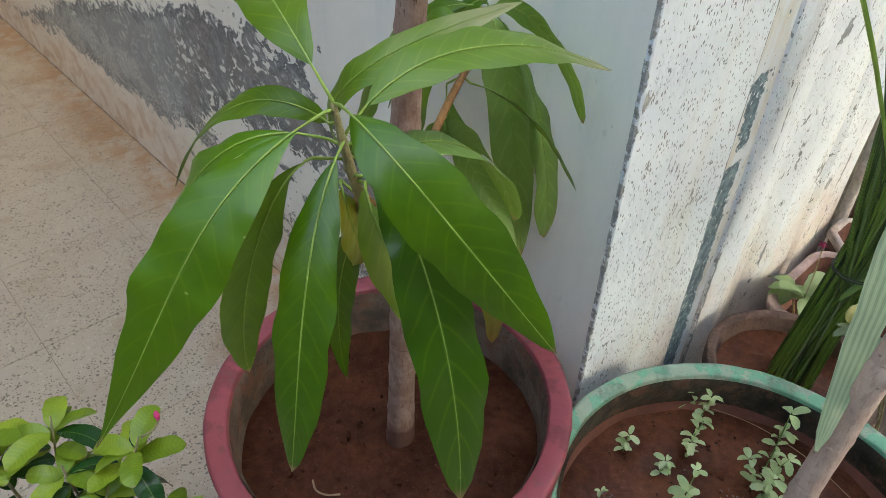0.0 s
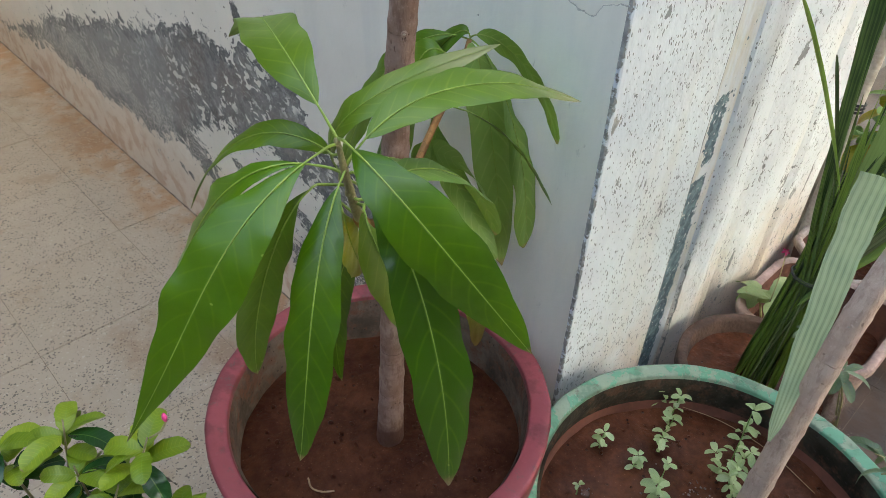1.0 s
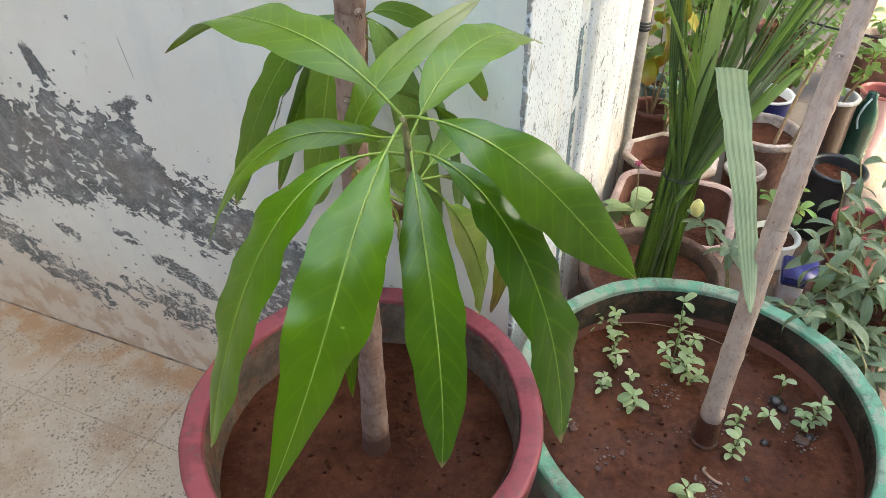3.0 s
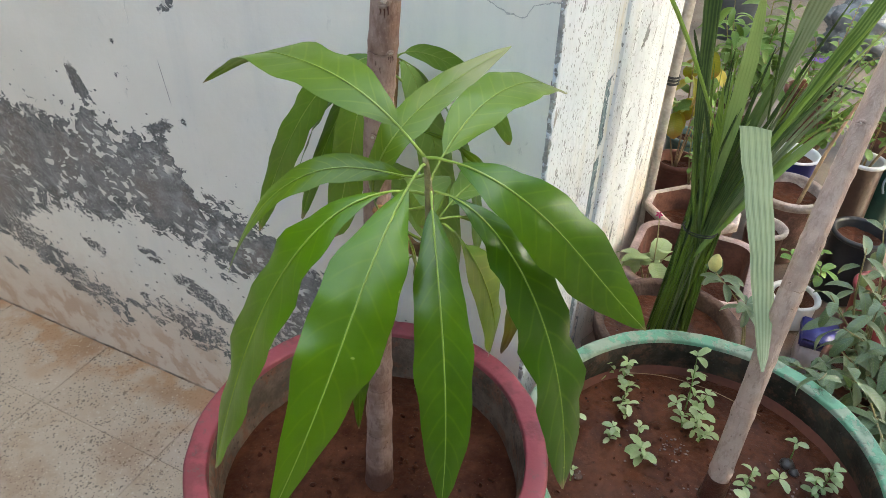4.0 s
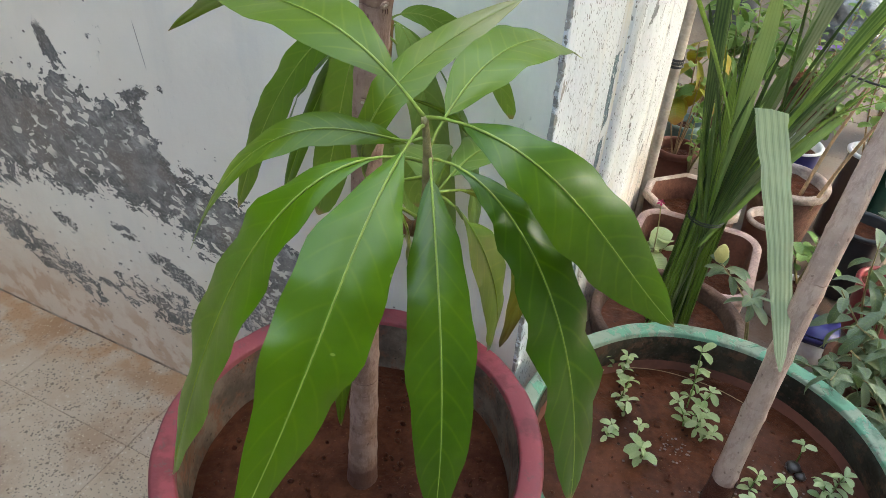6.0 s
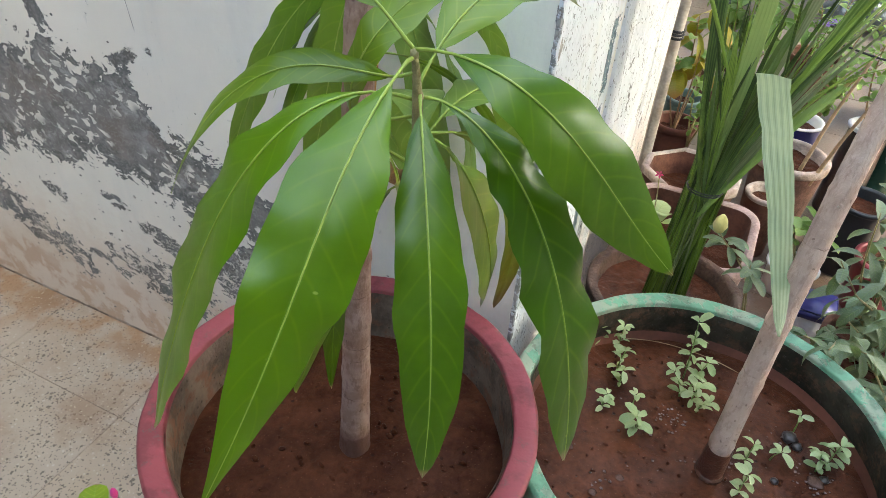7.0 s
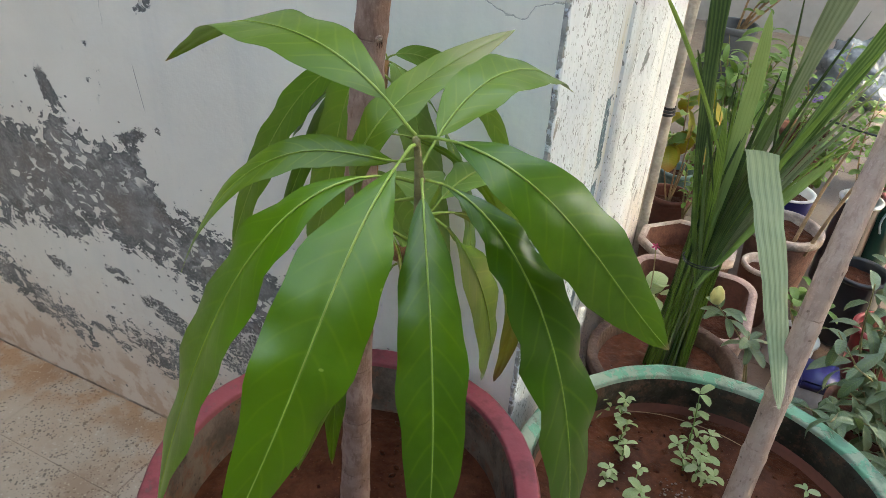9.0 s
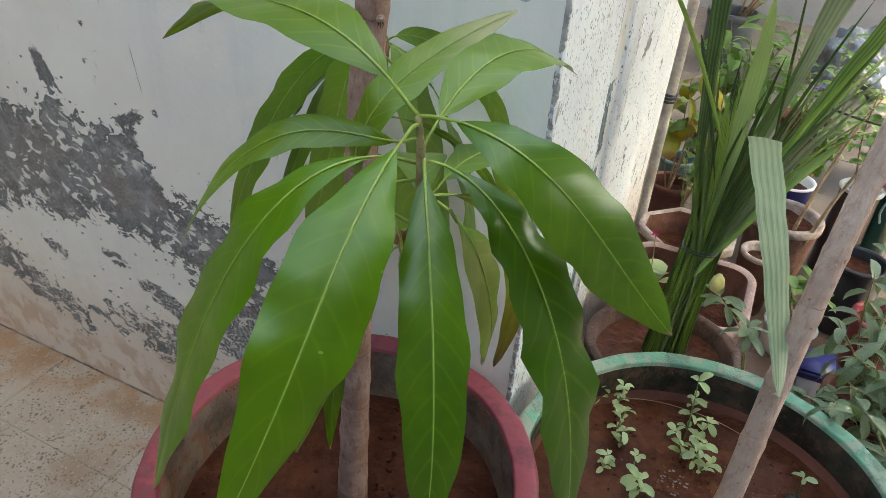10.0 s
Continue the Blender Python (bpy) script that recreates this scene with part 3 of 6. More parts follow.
M = dict(
    mango=leaf_material("mango_leaf", (0.032, 0.084, 0.001), (0.076, 0.156, 0.002)),
    mango_dark=leaf_material("shaded_mango_leaf", (0.055, 0.115, 0.007), (0.102, 0.185, 0.014), share=0.28),
    # rear leaves: their sunlit look is put into this lighter green
    mango_dull=leaf_material("sun_toned_mango_leaf", (0.150, 0.245, 0.045), (0.235, 0.335, 0.085), rough=0.42, share=0.34),
    mango_old=leaf_material("yellowing_mango_leaf", (0.16, 0.19, 0.012), (0.26, 0.26, 0.02), (0.11, 0.05, 0.012)),
    mango_tip=leaf_material("brown_tipped_mango_leaf", (0.105, 0.175, 0.012), (0.165, 0.240, 0.024), (0.25, 0.24, 0.10), rough=0.34, spec=0.36),
    mango_olive=leaf_material("olive_mango_leaf", (0.084, 0.146, 0.005), (0.142, 0.215, 0.012), rough=0.30, spec=0.38),
    rib=plain("leaf_rib", (0.25, 0.33, 0.055), 0.45, 0.15, 60),
    twig=plain("green_twig", (0.27, 0.23, 0.105), 0.6, 0.25, 90, 0.3),
    brown_twig=bark_material("young_bark", (0.20, 0.10, 0.04), (0.34, 0.17, 0.06), (0.12, 0.06, 0.03)),
    bark=bark_material("mango_bark", (0.245, 0.148, 0.112), (0.365, 0.250, 0.205), (0.140, 0.070, 0.050), 0.030, 0.10, (0.092, 0.151, 0.168, 0.235, 0.302, 0.402, 0.478, 0.547, 0.612, 0.80), 0.22),
    cane=bark_material("pale_bark", (0.49, 0.355, 0.278), (0.585, 0.445, 0.36), (0.33, 0.215, 0.16), None, 0.05, (0.171, 0.234, 0.334, 0.507), 0.12),
    scar=plain("bark_scar", (0.30, 0.205, 0.155), 0.8, 0.3, 120, 0.4),
    scar_pale=plain("scar_core", (0.46, 0.38, 0.30), 0.8, 0.2, 120, 0.4),
    wet_bark=plain("wet_bark", (0.10, 0.036, 0.023), 0.5, 0.35, 60, 0.4),
    wall=wall_material(), pillar=pillar_material(), strip=strip_material(), tile=terrazzo_material(),
    grout=plain("grimy_grout", (0.20, 0.15, 0.11), 0.9, 0.35, 22, 0.15, 0.2, (0.055, 0.042, 0.032)),
    cement_plain=plain("grey_cement", (0.25, 0.25, 0.25), 0.85, 0.2, 4, 0.3),
    cement_pale=plain("weathered_grey_render", (0.37, 0.365, 0.36), 0.85, 0.12, 3, 0.3, 0.3, (0.30, 0.29, 0.28)),
    ground=plain("dusty_ground", (0.38, 0.37, 0.35), 0.9, 0.2, 2, 0.3),
    roof=plain("painted_slab", (0.32, 0.32, 0.31), 0.8, 0.1, 3),
    red_paint=pot_paint("dull_red_paint", (0.245, 0.050, 0.060), (0.33, 0.21, 0.18), -0.02),
    green_paint=pot_paint("worn_green_paint", (0.130, 0.295, 0.185), (0.25, 0.28, 0.21), 0.19),
    cement_in=inner_cement("damp_cement", (0.175, 0.130, 0.098)),
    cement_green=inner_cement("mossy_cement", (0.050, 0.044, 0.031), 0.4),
    soil=soil_material("red_soil", 0.30, 1.15), mud=soil_material("wet_red_mud", 0.50, 1.4),
    terracotta=plain("terracotta_clay", (0.165, 0.088, 0.068), 0.85, 0.4, 26, 0.6, 0.25, (0.12, 0.065, 0.045)),
    clay_pink=plain("weathered_pink_clay", (0.33, 0.232, 0.21), 0.85, 0.35, 24, 0.6, 0.25, (0.20, 0.115, 0.08)),
    clay_rim=plain("chalky_clay_rim", (0.38, 0.31, 0.275), 0.85, 0.35, 30, 0.6, 0.25, (0.19, 0.12, 0.085)),
    clay_brown=plain("muddy_brown_clay", (0.090, 0.052, 0.038), 0.8, 0.45, 26, 0.6, 0.3, (0.15, 0.10, 0.075)),
    clay_red=plain("inner_red_clay", (0.115, 0.047, 0.032), 0.8, 0.4, 26, 0.3, 0.3),
    dark_red=plain("dark_maroon_pot", (0.13, 0.045, 0.03), 0.6, 0.3, 15),
    black_pot=plain("black_plastic", (0.016, 0.017, 0.02), 0.4, 0.3, 20, 0.08),
    blue_pot=plain("blue_plastic", (0.017, 0.019, 0.115), 0.4, 0.2, 20, 0.05),
    white_plastic=plain("white_plastic", (0.68, 0.67, 0.65), 0.45, 0.08, 20, 0.05),
    pink_plastic=plain("faded_pink_plastic", (0.58, 0.38, 0.40), 0.5, 0.1, 12, 0.05),
    pink_inside=plain("faded_red_plastic", (0.34, 0.10, 0.09), 0.5, 0.2, 16, 0.05),
    red_plastic=plain("red_plastic", (0.20, 0.028, 0.035), 0.4, 0.2, 20, 0.05),
    brown_film=plain("brown_grow_bag", (0.055, 0.034, 0.027), 0.35, 0.3, 14, 0.2),
    green_glass=plain("green_bottle_plastic", (0.020, 0.058, 0.042), 0.2, 0.2, 20, 0.05),
    pale_blue=plain("pale_blue_plastic", (0.22, 0.32, 0.38), 0.4, 0.15, 20, 0.05),
    teal=plain("teal_grey_plastic", (0.11, 0.17, 0.155), 0.5, 0.2, 20),
    tub=plain("slate_plastic", (0.075, 0.085, 0.10), 0.5, 0.2, 10),
    pipe=plain("grimy_white_pipe", (0.44, 0.39, 0.33), 0.6, 0.35, 20, 0.1, 0.4, (0.20, 0.13, 0.08)),
    wire=plain("black_wire", (0.03, 0.03, 0.03), 0.5, 0.2, 60),
    bag=plain("crumpled_plastic_bag", (0.19, 0.21, 0.23), 0.25, 0.2, 12, 0.6, 0.6),
    # darkest green also stands for the black gaps within the sheaf
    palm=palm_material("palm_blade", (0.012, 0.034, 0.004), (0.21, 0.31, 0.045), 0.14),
    palm_pale=palm_material("dull_palm_blade", (0.125, 0.155, 0.065), (0.29, 0.325, 0.165)),
    palm_hang=palm_material("weathered_palm_blade", (0.085, 0.125, 0.055), (0.25, 0.295, 0.150)),
    # copy of the palm green with the sheaf's shade put into it
    palm_shade=palm_material("shade_toned_palm_blade", (0.022, 0.052, 0.010), (0.115, 0.175, 0.045), 0.14),
    palm_fresh=palm_material("bright_palm_blade", (0.085, 0.155, 0.022), (0.30, 0.40, 0.12)),
    shrub=leaf_material("grey_green_leaf", (0.080, 0.120, 0.066), (0.20, 0.245, 0.155), rough=0.42, share=0.18),
    fresh=leaf_material("fresh_green_leaf", (0.10, 0.19, 0.045), (0.20, 0.30, 0.10), rough=0.42, share=0.3),
    seed=leaf_material("seedling_leaf", (0.29, 0.37, 0.17), (0.44, 0.51, 0.29), rough=0.5, share=0.3),
    lime=leaf_material("lime_leaf", (0.16, 0.24, 0.015), (0.30, 0.37, 0.03), rough=0.33, share=0.3),
    deep=leaf_material("deep_green_leaf", (0.012, 0.05, 0.012), (0.028, 0.095, 0.022), rough=0.22, share=0.12),
    cactus=leaf_material("pale_succulent_leaf", (0.22, 0.29, 0.125), (0.34, 0.40, 0.20), rough=0.5, share=0.25),
    amber=leaf_material("ochre_leaf", (0.24, 0.22, 0.02), (0.36, 0.28, 0.03), (0.30, 0.12, 0.03), share=0.3),
    bud=plain("pale_yellow_bud", (0.62, 0.55, 0.20), 0.5, 0.15, 60),
    pink=plain("pink_petal", (0.60, 0.05, 0.20), 0.5, 0.2, 80),
    violet=plain("violet_petal", (0.14, 0.06, 0.30), 0.5, 0.2, 60),
    straw=plain("dry_straw", (0.30, 0.205, 0.12), 0.8, 0.3, 60),
    stone=plain("wet_dark_pebble", (0.035, 0.028, 0.026), 0.3, 0.4, 60, 0.3),
    foam=plain("glossy_scum_and_glint", (0.09, 0.045, 0.032), 0.10, 0.3, 90, 0.4),
    froth=plain("mud_froth", (0.17, 0.12, 0.11), 0.10, 0.4, 200, 0.1, 0.6),
    crate=plain("worn_white_crate", (0.50, 0.50, 0.52), 0.6, 0.2, 12),
)


# ---- mesh helpers ----
def at_place(name, x, y, z, label, category, group="", kind=""):
    """A thing: an Empty at its base."""
    ob = new(name)
    ob.location = (x, y, z)
    return tagged(ob, label, category, group, kind)


def origin(ob):
    v = Vector(ob.location)
    while ob.parent:
        ob = ob.parent
        v += ob.location
    return v


def part(name, bm, mat, parent=None, label="", smooth=True):
    """Links a bmesh, in world metres, as one mesh under a thing or a part."""
    if parent is not None:
        bmesh.ops.translate(bm, vec=-origin(parent), verts=bm.verts)
    me = bpy.data.meshes.new(name)
    bm.to_mesh(me)
    bm.free()
    me.materials.append(M[mat])
    if smooth:
        me.polygons.foreach_set("use_smooth", [True] * len(me.polygons))
    ob = new(name, me)
    ob.parent = parent
    return tagged(ob, label) if label else ob


def shared(name, me, m, parent, label=""):
    """One more object on a mesh that others use too, at the world matrix m."""
    ob = new(name, me)
    ob.parent = parent
    ob.matrix_basis = Matrix.Translation(-origin(parent)) @ m
    return tagged(ob, label) if label else ob


def mesh_of(name, bm, mat, smooth=True):
    me = bpy.data.meshes.new(name)
    bm.to_mesh(me)
    bm.free()
    me.materials.append(M[mat])
    if smooth:
        me.polygons.foreach_set("use_smooth", [True] * len(me.polygons))
    return me


def bezier(p, t):
    p = [Vector(v) for v in p]
    s = 1 - t
    return p[0] * s ** 3 + p[1] * (3 * s * s * t) + p[2] * (3 * s * t * t) + p[3] * t ** 3


def spline(pts, n):
    """n + 1 places along a smooth line through pts."""
    pts = [Vector(p) for p in pts]
    ext = [pts[0] * 2 - pts[1], *pts, pts[-1] * 2 - pts[-2]]
    out = []
    for i in range(n + 1):
        f = i / n * (len(pts) - 1)
        k = min(int(f), len(pts) - 2)
        t = f - k
        a, b, c, d = ext[k:k + 4]
        out.append(0.5 * (2 * b + (c - a) * t + (2 * a - 5 * b + 4 * c - d) * t * t + (3 * b - a - 3 * c + d) * t ** 3))
    return out


def tube(bm, pts, radii, sides=8, closed=True):
    """A tapering tube along pts."""
    rings, ref = [], None
    for i, p in enumerate(pts):
        d = (pts[min(i + 1, len(pts) - 1)] - pts[max(i - 1, 0)]).normalized()
        if ref is None:
            ref = d.orthogonal().normalized()
        ref = (ref - d * ref.dot(d)).normalized()
        other = d.cross(ref)
        r = radii[i] if isinstance(radii, (list, tuple)) else radii
        rings.append([bm.verts.new(p + (ref * math.cos(a) + other * math.sin(a)) * r) for a in (2 * math.pi * k / sides for k in range(sides))])
    for a, b in zip(rings, rings[1:]):
        for k in range(sides):
            bm.faces.new((a[k], a[(k + 1) % sides], b[(k + 1) % sides], b[k]))
    if closed:
        bm.faces.new(rings[0][::-1])
        bm.faces.new(rings[-1])
    return bm


def lathe(bm, cx, cy, profile, sides=64, wobble=0.0, seed=0, squash=1.0):
    """A turned body: profile of (radius, z) from the first ring to the last, the ends closed where the radius is 0."""
    rings = []
    for r, z in profile:
        if r < 1e-6:
            rings.append([bm.verts.new((cx, cy, z))])
            continue
        ring = []
        for k in range(sides):
            a = 2 * math.pi * k / sides
            w = 1 + wobble * (noise.noise(Vector((math.cos(a) * 1.7, math.sin(a) * 1.7, z * 9 + seed))))
            ring.append(bm.verts.new((cx + r * w * math.cos(a), cy + r * w * squash * math.sin(a), z)))
        rings.append(ring)
    for a, b in zip(rings, rings[1:]):
        for k in range(sides):
            k2 = (k + 1) % sides
            if len(a) == 1:
                bm.faces.new((a[0], b[k2], b[k]))
            elif len(b) == 1:
                bm.faces.new((a[k], a[k2], b[0]))
            else:
                bm.faces.new((a[k], a[k2], b[k2], b[k]))
    return bm


def box(bm, x0, x1, y0, y1, z0, z1, bevel=0.0):
    vs = [bm.verts.new((x, y, z)) for x in (x0, x1) for y in (y0, y1) for z in (z0, z1)]
    fs = [bm.faces.new([vs[i] for i in q]) for q in ((0, 1, 3, 2), (4, 6, 7, 5), (0, 4, 5, 1), (2, 3, 7, 6), (0, 2, 6, 4), (1, 5, 7, 3))]
    if bevel:
        es = list({e for f in fs for e in f.edges})
        bmesh.ops.bevel(bm, geom=es, offset=bevel, segments=2, affect="EDGES")
    return bm


def leaf_shape(u, lead, trail):
    """The half width of a leaf from its base (0) to its tip (1), at most 1."""
    peak = lead / (lead + trail)
    return (u ** lead) * ((1 - u) ** trail) / (peak ** lead * (1 - peak) ** trail)


def blade(bm, p, width, roll=0.0, twist=0.0, fold=0.16, wave=0.06, waves=5, seed=0, n=26, across=8, stalk=0.09, lead=0.72, trail=0.60, side=None, curl=0.0, hook=None, pleats=0):
    """A leaf blade along the bezier p, folded up along its midrib, its margin waved. Returns the midrib's places."""
    uv = bm.loops.layers.uv.new("UVMap")
    rnd = random.Random(seed)
    ph = [rnd.uniform(0, 6.28) for _ in range(4)]
    out = Vector(p[3]) - Vector(p[0])
    out.z = 0
    if out.length < 1e-4:
        out = Vector((0, -1, 0))
    out.normalize()
    base_side = Vector(side).normalized() if side else out.cross(Vector((0, 0, 1))).normalized()
    rows, rib = [], []
    bent = Vector(hook) if hook else Vector((0, 0, 0))
    across = 2 * pleats or across

    def along(t):
        return bezier(p, t) + bent * max(0.0, (t - 0.6) / 0.4) ** 2

    for i in range(n + 1):
        t = stalk + (1 - stalk) * i / n
        c = along(t)
        tan = (along(min(1, t + 0.01)) - along(max(0, t - 0.01))).normalized()
        s = (base_side - tan * base_side.dot(tan)).normalized()
        up = s.cross(tan).normalized()
        a = radians(roll + twist * (i / n))
        s, up = s * math.cos(a) + up * math.sin(a), up * math.cos(a) - s * math.sin(a)
        w = 0.5 * width * max(0.012, leaf_shape(min(0.999, max(0.001, i / n)), lead, trail))
        row = []
        for k in range(across + 1):
            f = 2 * k / across - 1
            wf = w * (1 + 0.045 * abs(f) * (math.sin(i * 23.0 / n + ph[0] + (1.7 if f < 0 else 0)) + 0.6 * math.sin(i * 41.0 / n + ph[3] + (2.6 if f < 0 else 0))))
            ripple = wave * w * (abs(f) ** 1.6) * (math.sin(waves * 6.28 * i / n + ph[1 if f < 0 else 2]) + 0.7 * math.sin(waves * 3.7 * i / n + ph[3 if f < 0 else 0])) * 0.75 * max(0.0, math.sin(math.pi * i / n)) ** 0.5
            lift = fold * abs(f) * w - curl * f * f * w
            if pleats:
                lift += (0.55 if k % 2 else -0.55) * w / pleats
            row.append((bm.verts.new(c + s * (f * wf) + up * (lift + ripple)), k / across, i / n))
        rows.append(row)
        rib.append((c, up))
    for a, b in zip(rows, rows[1:]):
        for k in range(across):
            quad = (a[k], a[k + 1], b[k + 1], b[k])
            f = bm.faces.new([q[0] for q in quad])
            for loop, q in zip(f.loops, quad):
                loop[uv].uv = (q[1], q[2])
    return rib


def mango_leaf(tree, mat, p, width, roll=0, twist=0, label="", stem=0.0007, **more):
    """leaf (its blade) > midrib, which runs on as the leaf stalk."""
    bm = bmesh.new()
    rib = blade(bm, p, width, roll, twist, **{"curl": 0.20, "across": 10, "fold": 0.18, **more})
    ob = part("leaf", bm, mat, tree, label)
    stalk = more.get("stalk", 0.09)
    pts = [bezier(p, stalk * i / 5) for i in range(5)] + [c + up * 0.0004 for c, up in rib]
    root = min(branch_line + twig_line, key=lambda v: (v - pts[0]).length)
    pts[0] = pts[0].lerp(root, 0.85 if (root - pts[0]).length < 0.03 else 0.0)
    k = len(pts)
    radii = [stem * (1.6 - 0.12 * i if i < 5 else 1.0 * (1 - 0.88 * (i - 5) / (k - 5))) for i in range(k)]
    rm = bmesh.new()
    tube(rm, pts, radii, 6)
    part("midrib", rm, "rib", ob)
    return ob


def small_leaf_mesh(name, mat, length, width, fold=0.25, droop=0.25, n=8, across=4, lead=0.7, trail=0.7, wave=0.05, seed=0, stalk=0.06):
    """A small leaf along +y from the origin, face up, to be placed many times."""
    bm = bmesh.new()
    blade(bm, [(0, 0, 0), (0, length * 0.35, length * 0.10), (0, length * 0.7, length * 0.08), (0, length, -length * droop)], width, 0, 0, fold, wave, 2, seed, n, across, stalk, lead, trail)
    return mesh_of(name, bm, mat)


def heading(place, yaw, pitch, roll=0.0, scale=1.0):
    """A matrix that turns +y to yaw (degrees from +y, anticlockwise) and lifts it by pitch."""
    return Matrix.Translation(place) @ Euler((radians(pitch), radians(roll), radians(yaw)), "XYZ").to_matrix().to_4x4() @ Matrix.Scale(scale, 4)


def ground_relief(bm, cx, cy, r, z, rings, sides, height, seed, squash=1.0):
    """A round sheet of uneven soil."""
    prev = [bm.verts.new((cx, cy, z))]
    for i in range(1, rings + 1):
        rr, ring = r * i / rings, []
        for k in range(sides):
            a = 2 * math.pi * k / sides
            x, y = cx + rr * math.cos(a), cy + rr * squash * math.sin(a)
            h = height * (noise.noise(Vector((x * 22, y * 22, seed))) + 0.45 * noise.noise(Vector((x * 70, y * 70, seed + 5))))
            ring.append(bm.verts.new((x, y, z + h)))
        for k in range(sides):
            k2 = (k + 1) % sides
            if len(prev) == 1:
                bm.faces.new((prev[0], ring[k], ring[k2]))
            else:
                bm.faces.new((prev[k], ring[k], ring[k2], prev[k2]))
        prev = ring
    return bm


# ---- the large structure ----
bm = bmesh.new()
box(bm, -60, 60, -60, 60, -0.5, -0.03)
tagged(part("ground", bm, "ground", smooth=False), "dusty light ground round the house", "ground", kind="structure")

bm = bmesh.new()
box(bm, -4.0, -0.0005, 0.0, 0.20, 0, 2.6)
tagged(part("wall_south", bm, "wall", smooth=False), "grey-white plastered house wall with a ragged band of peeled paint", "wall", kind="structure")

# the return of the wall: a thick pitted slab, a groove with old blue paint, two shallow fluted strips
bm = bmesh.new()
edge = [(0.0022, -0.002), (0.004, 0.0008), (0.004, 0.237), (-0.004, 0.240), (-0.004, 0.312), (0.003, 0.317), (0.003, 0.40), (-0.004, 0.425), (-0.012, 0.462),
        (-0.013, 0.49), (-0.002, 0.520), (0.004, 0.545), (0.004, 0.645), (-0.004, 0.66), (-0.012, 0.675), (-0.012, 0.70), (-0.002, 0.715), (0.0, 0.86), (-0.09, 0.865), (-0.30, 0.865), (-0.30, 0.20), (-0.0020, 0.20), (-0.0020, -0.002)]
NZ = 40
rows = []
for k in range(NZ + 1):
    z = 2.6 * k / NZ
    rows.append([bm.verts.new((x + (0.0022 * noise.noise(Vector((y * 9, z * 5, 3))) if x > -0.02 and y > 0.003 else 0), y, z)) for x, y in edge])
for a, b in zip(rows, rows[1:]):
    for i in range(len(edge)):
        j = (i + 1) % len(edge)
        bm.faces.new((a[i], a[j], b[j], b[i]))
bm.faces.new(rows[-1])
wall_end = tagged(part("wall_east", bm, "pillar", smooth=False), "pitted white limewashed end of the house wall with shallow grooves", "wall", kind="structure")
bm = bmesh.new()
box(bm, -0.0075, -0.0012, 0.2405, 0.3115, 0.0, 2.6)
part("groove_strip", bm, "strip", wall_end, "old blue-grey paint bared in the groove", smooth=False)
bm = bmesh.new()
box(bm, -4.0, -0.30, 0.21, 4.2, 0, 2.6)
tagged(part("wall_core", bm, "cement_plain", smooth=False), "plain grey house wall behind the pots", "wall", kind="structure")
# unseen slab pieces, added to shade the yard and shape its light
bm = bmesh.new()
box(bm, 1.50, 3.71, -2.4, 3.85, 2.6, 2.748)
box(bm, -3.05, -1.15, -2.55, 0.0, 2.602, 2.75)
box(bm, 3.712, 4.40, -2.4, 0.60, 2.6, 2.72)
tagged(part("ceiling", bm, "roof", smooth=False), "unseen slab added over the yard to block sun and sky", "roof", kind="structure")
# unseen block on the slab, added to stop sun coming over it
bm = bmesh.new()
box(bm, 1.50, 3.71, -2.4, 3.85, 2.75, 4.85)
tagged(part("wall_upper", bm, "roof", smooth=False), "unseen block added above the slab to keep sun out", "wall", kind="structure")
# unseen wall, added to close the left side against low light
bm = bmesh.new()
box(bm, -3.05, -2.9, -2.4, 0.0, 0, 2.6)
tagged(part("wall_west", bm, "roof", smooth=False), "unseen wall added to close the yard against stray light", "wall", kind="structure")
# unseen upper part is added height that keeps sky glare off the leaves
bm = bmesh.new()
box(bm, -0.3, 6.0, 3.7, 3.85, 0, 3.4)
tagged(part("wall_north", bm, "cement_pale", smooth=False), "bare grey cement yard wall", "wall", kind="structure")
# unseen wall, added so that leaves reflect something dark on this side
bm = bmesh.new()
box(bm, -3.05, 5.2, -2.55, -2.4, 0, 2.6)
tagged(part("wall_yard", bm, "cement_plain", smooth=False), "unseen wall added to close the yard against stray light", "wall", kind="structure")

# unseen wall, added and stepped to trim the sun patch and leaf glare
bm = bmesh.new()
box(bm, 5.2, 5.35, -2.55, 1.6, 0, 3.4)
box(bm, 5.2, 5.35, 1.601, 6.0, 0, 1.9)
tagged(part("wall_lane", bm, "cement_plain", smooth=False), "unseen stepped wall added to limit sun and sky glare", "wall", kind="structure")


# ---- pots ----
def soil_part(pot, cx, cy, r, z, mat, seed, height=0.004, rings=28, sides=72):
    bm = bmesh.new()
    ground_relief(bm, cx, cy, r, z, rings, sides, height, seed)
    return part("soil", bm, mat, pot, "bare red soil" if mat == "soil" else "wet red mud")


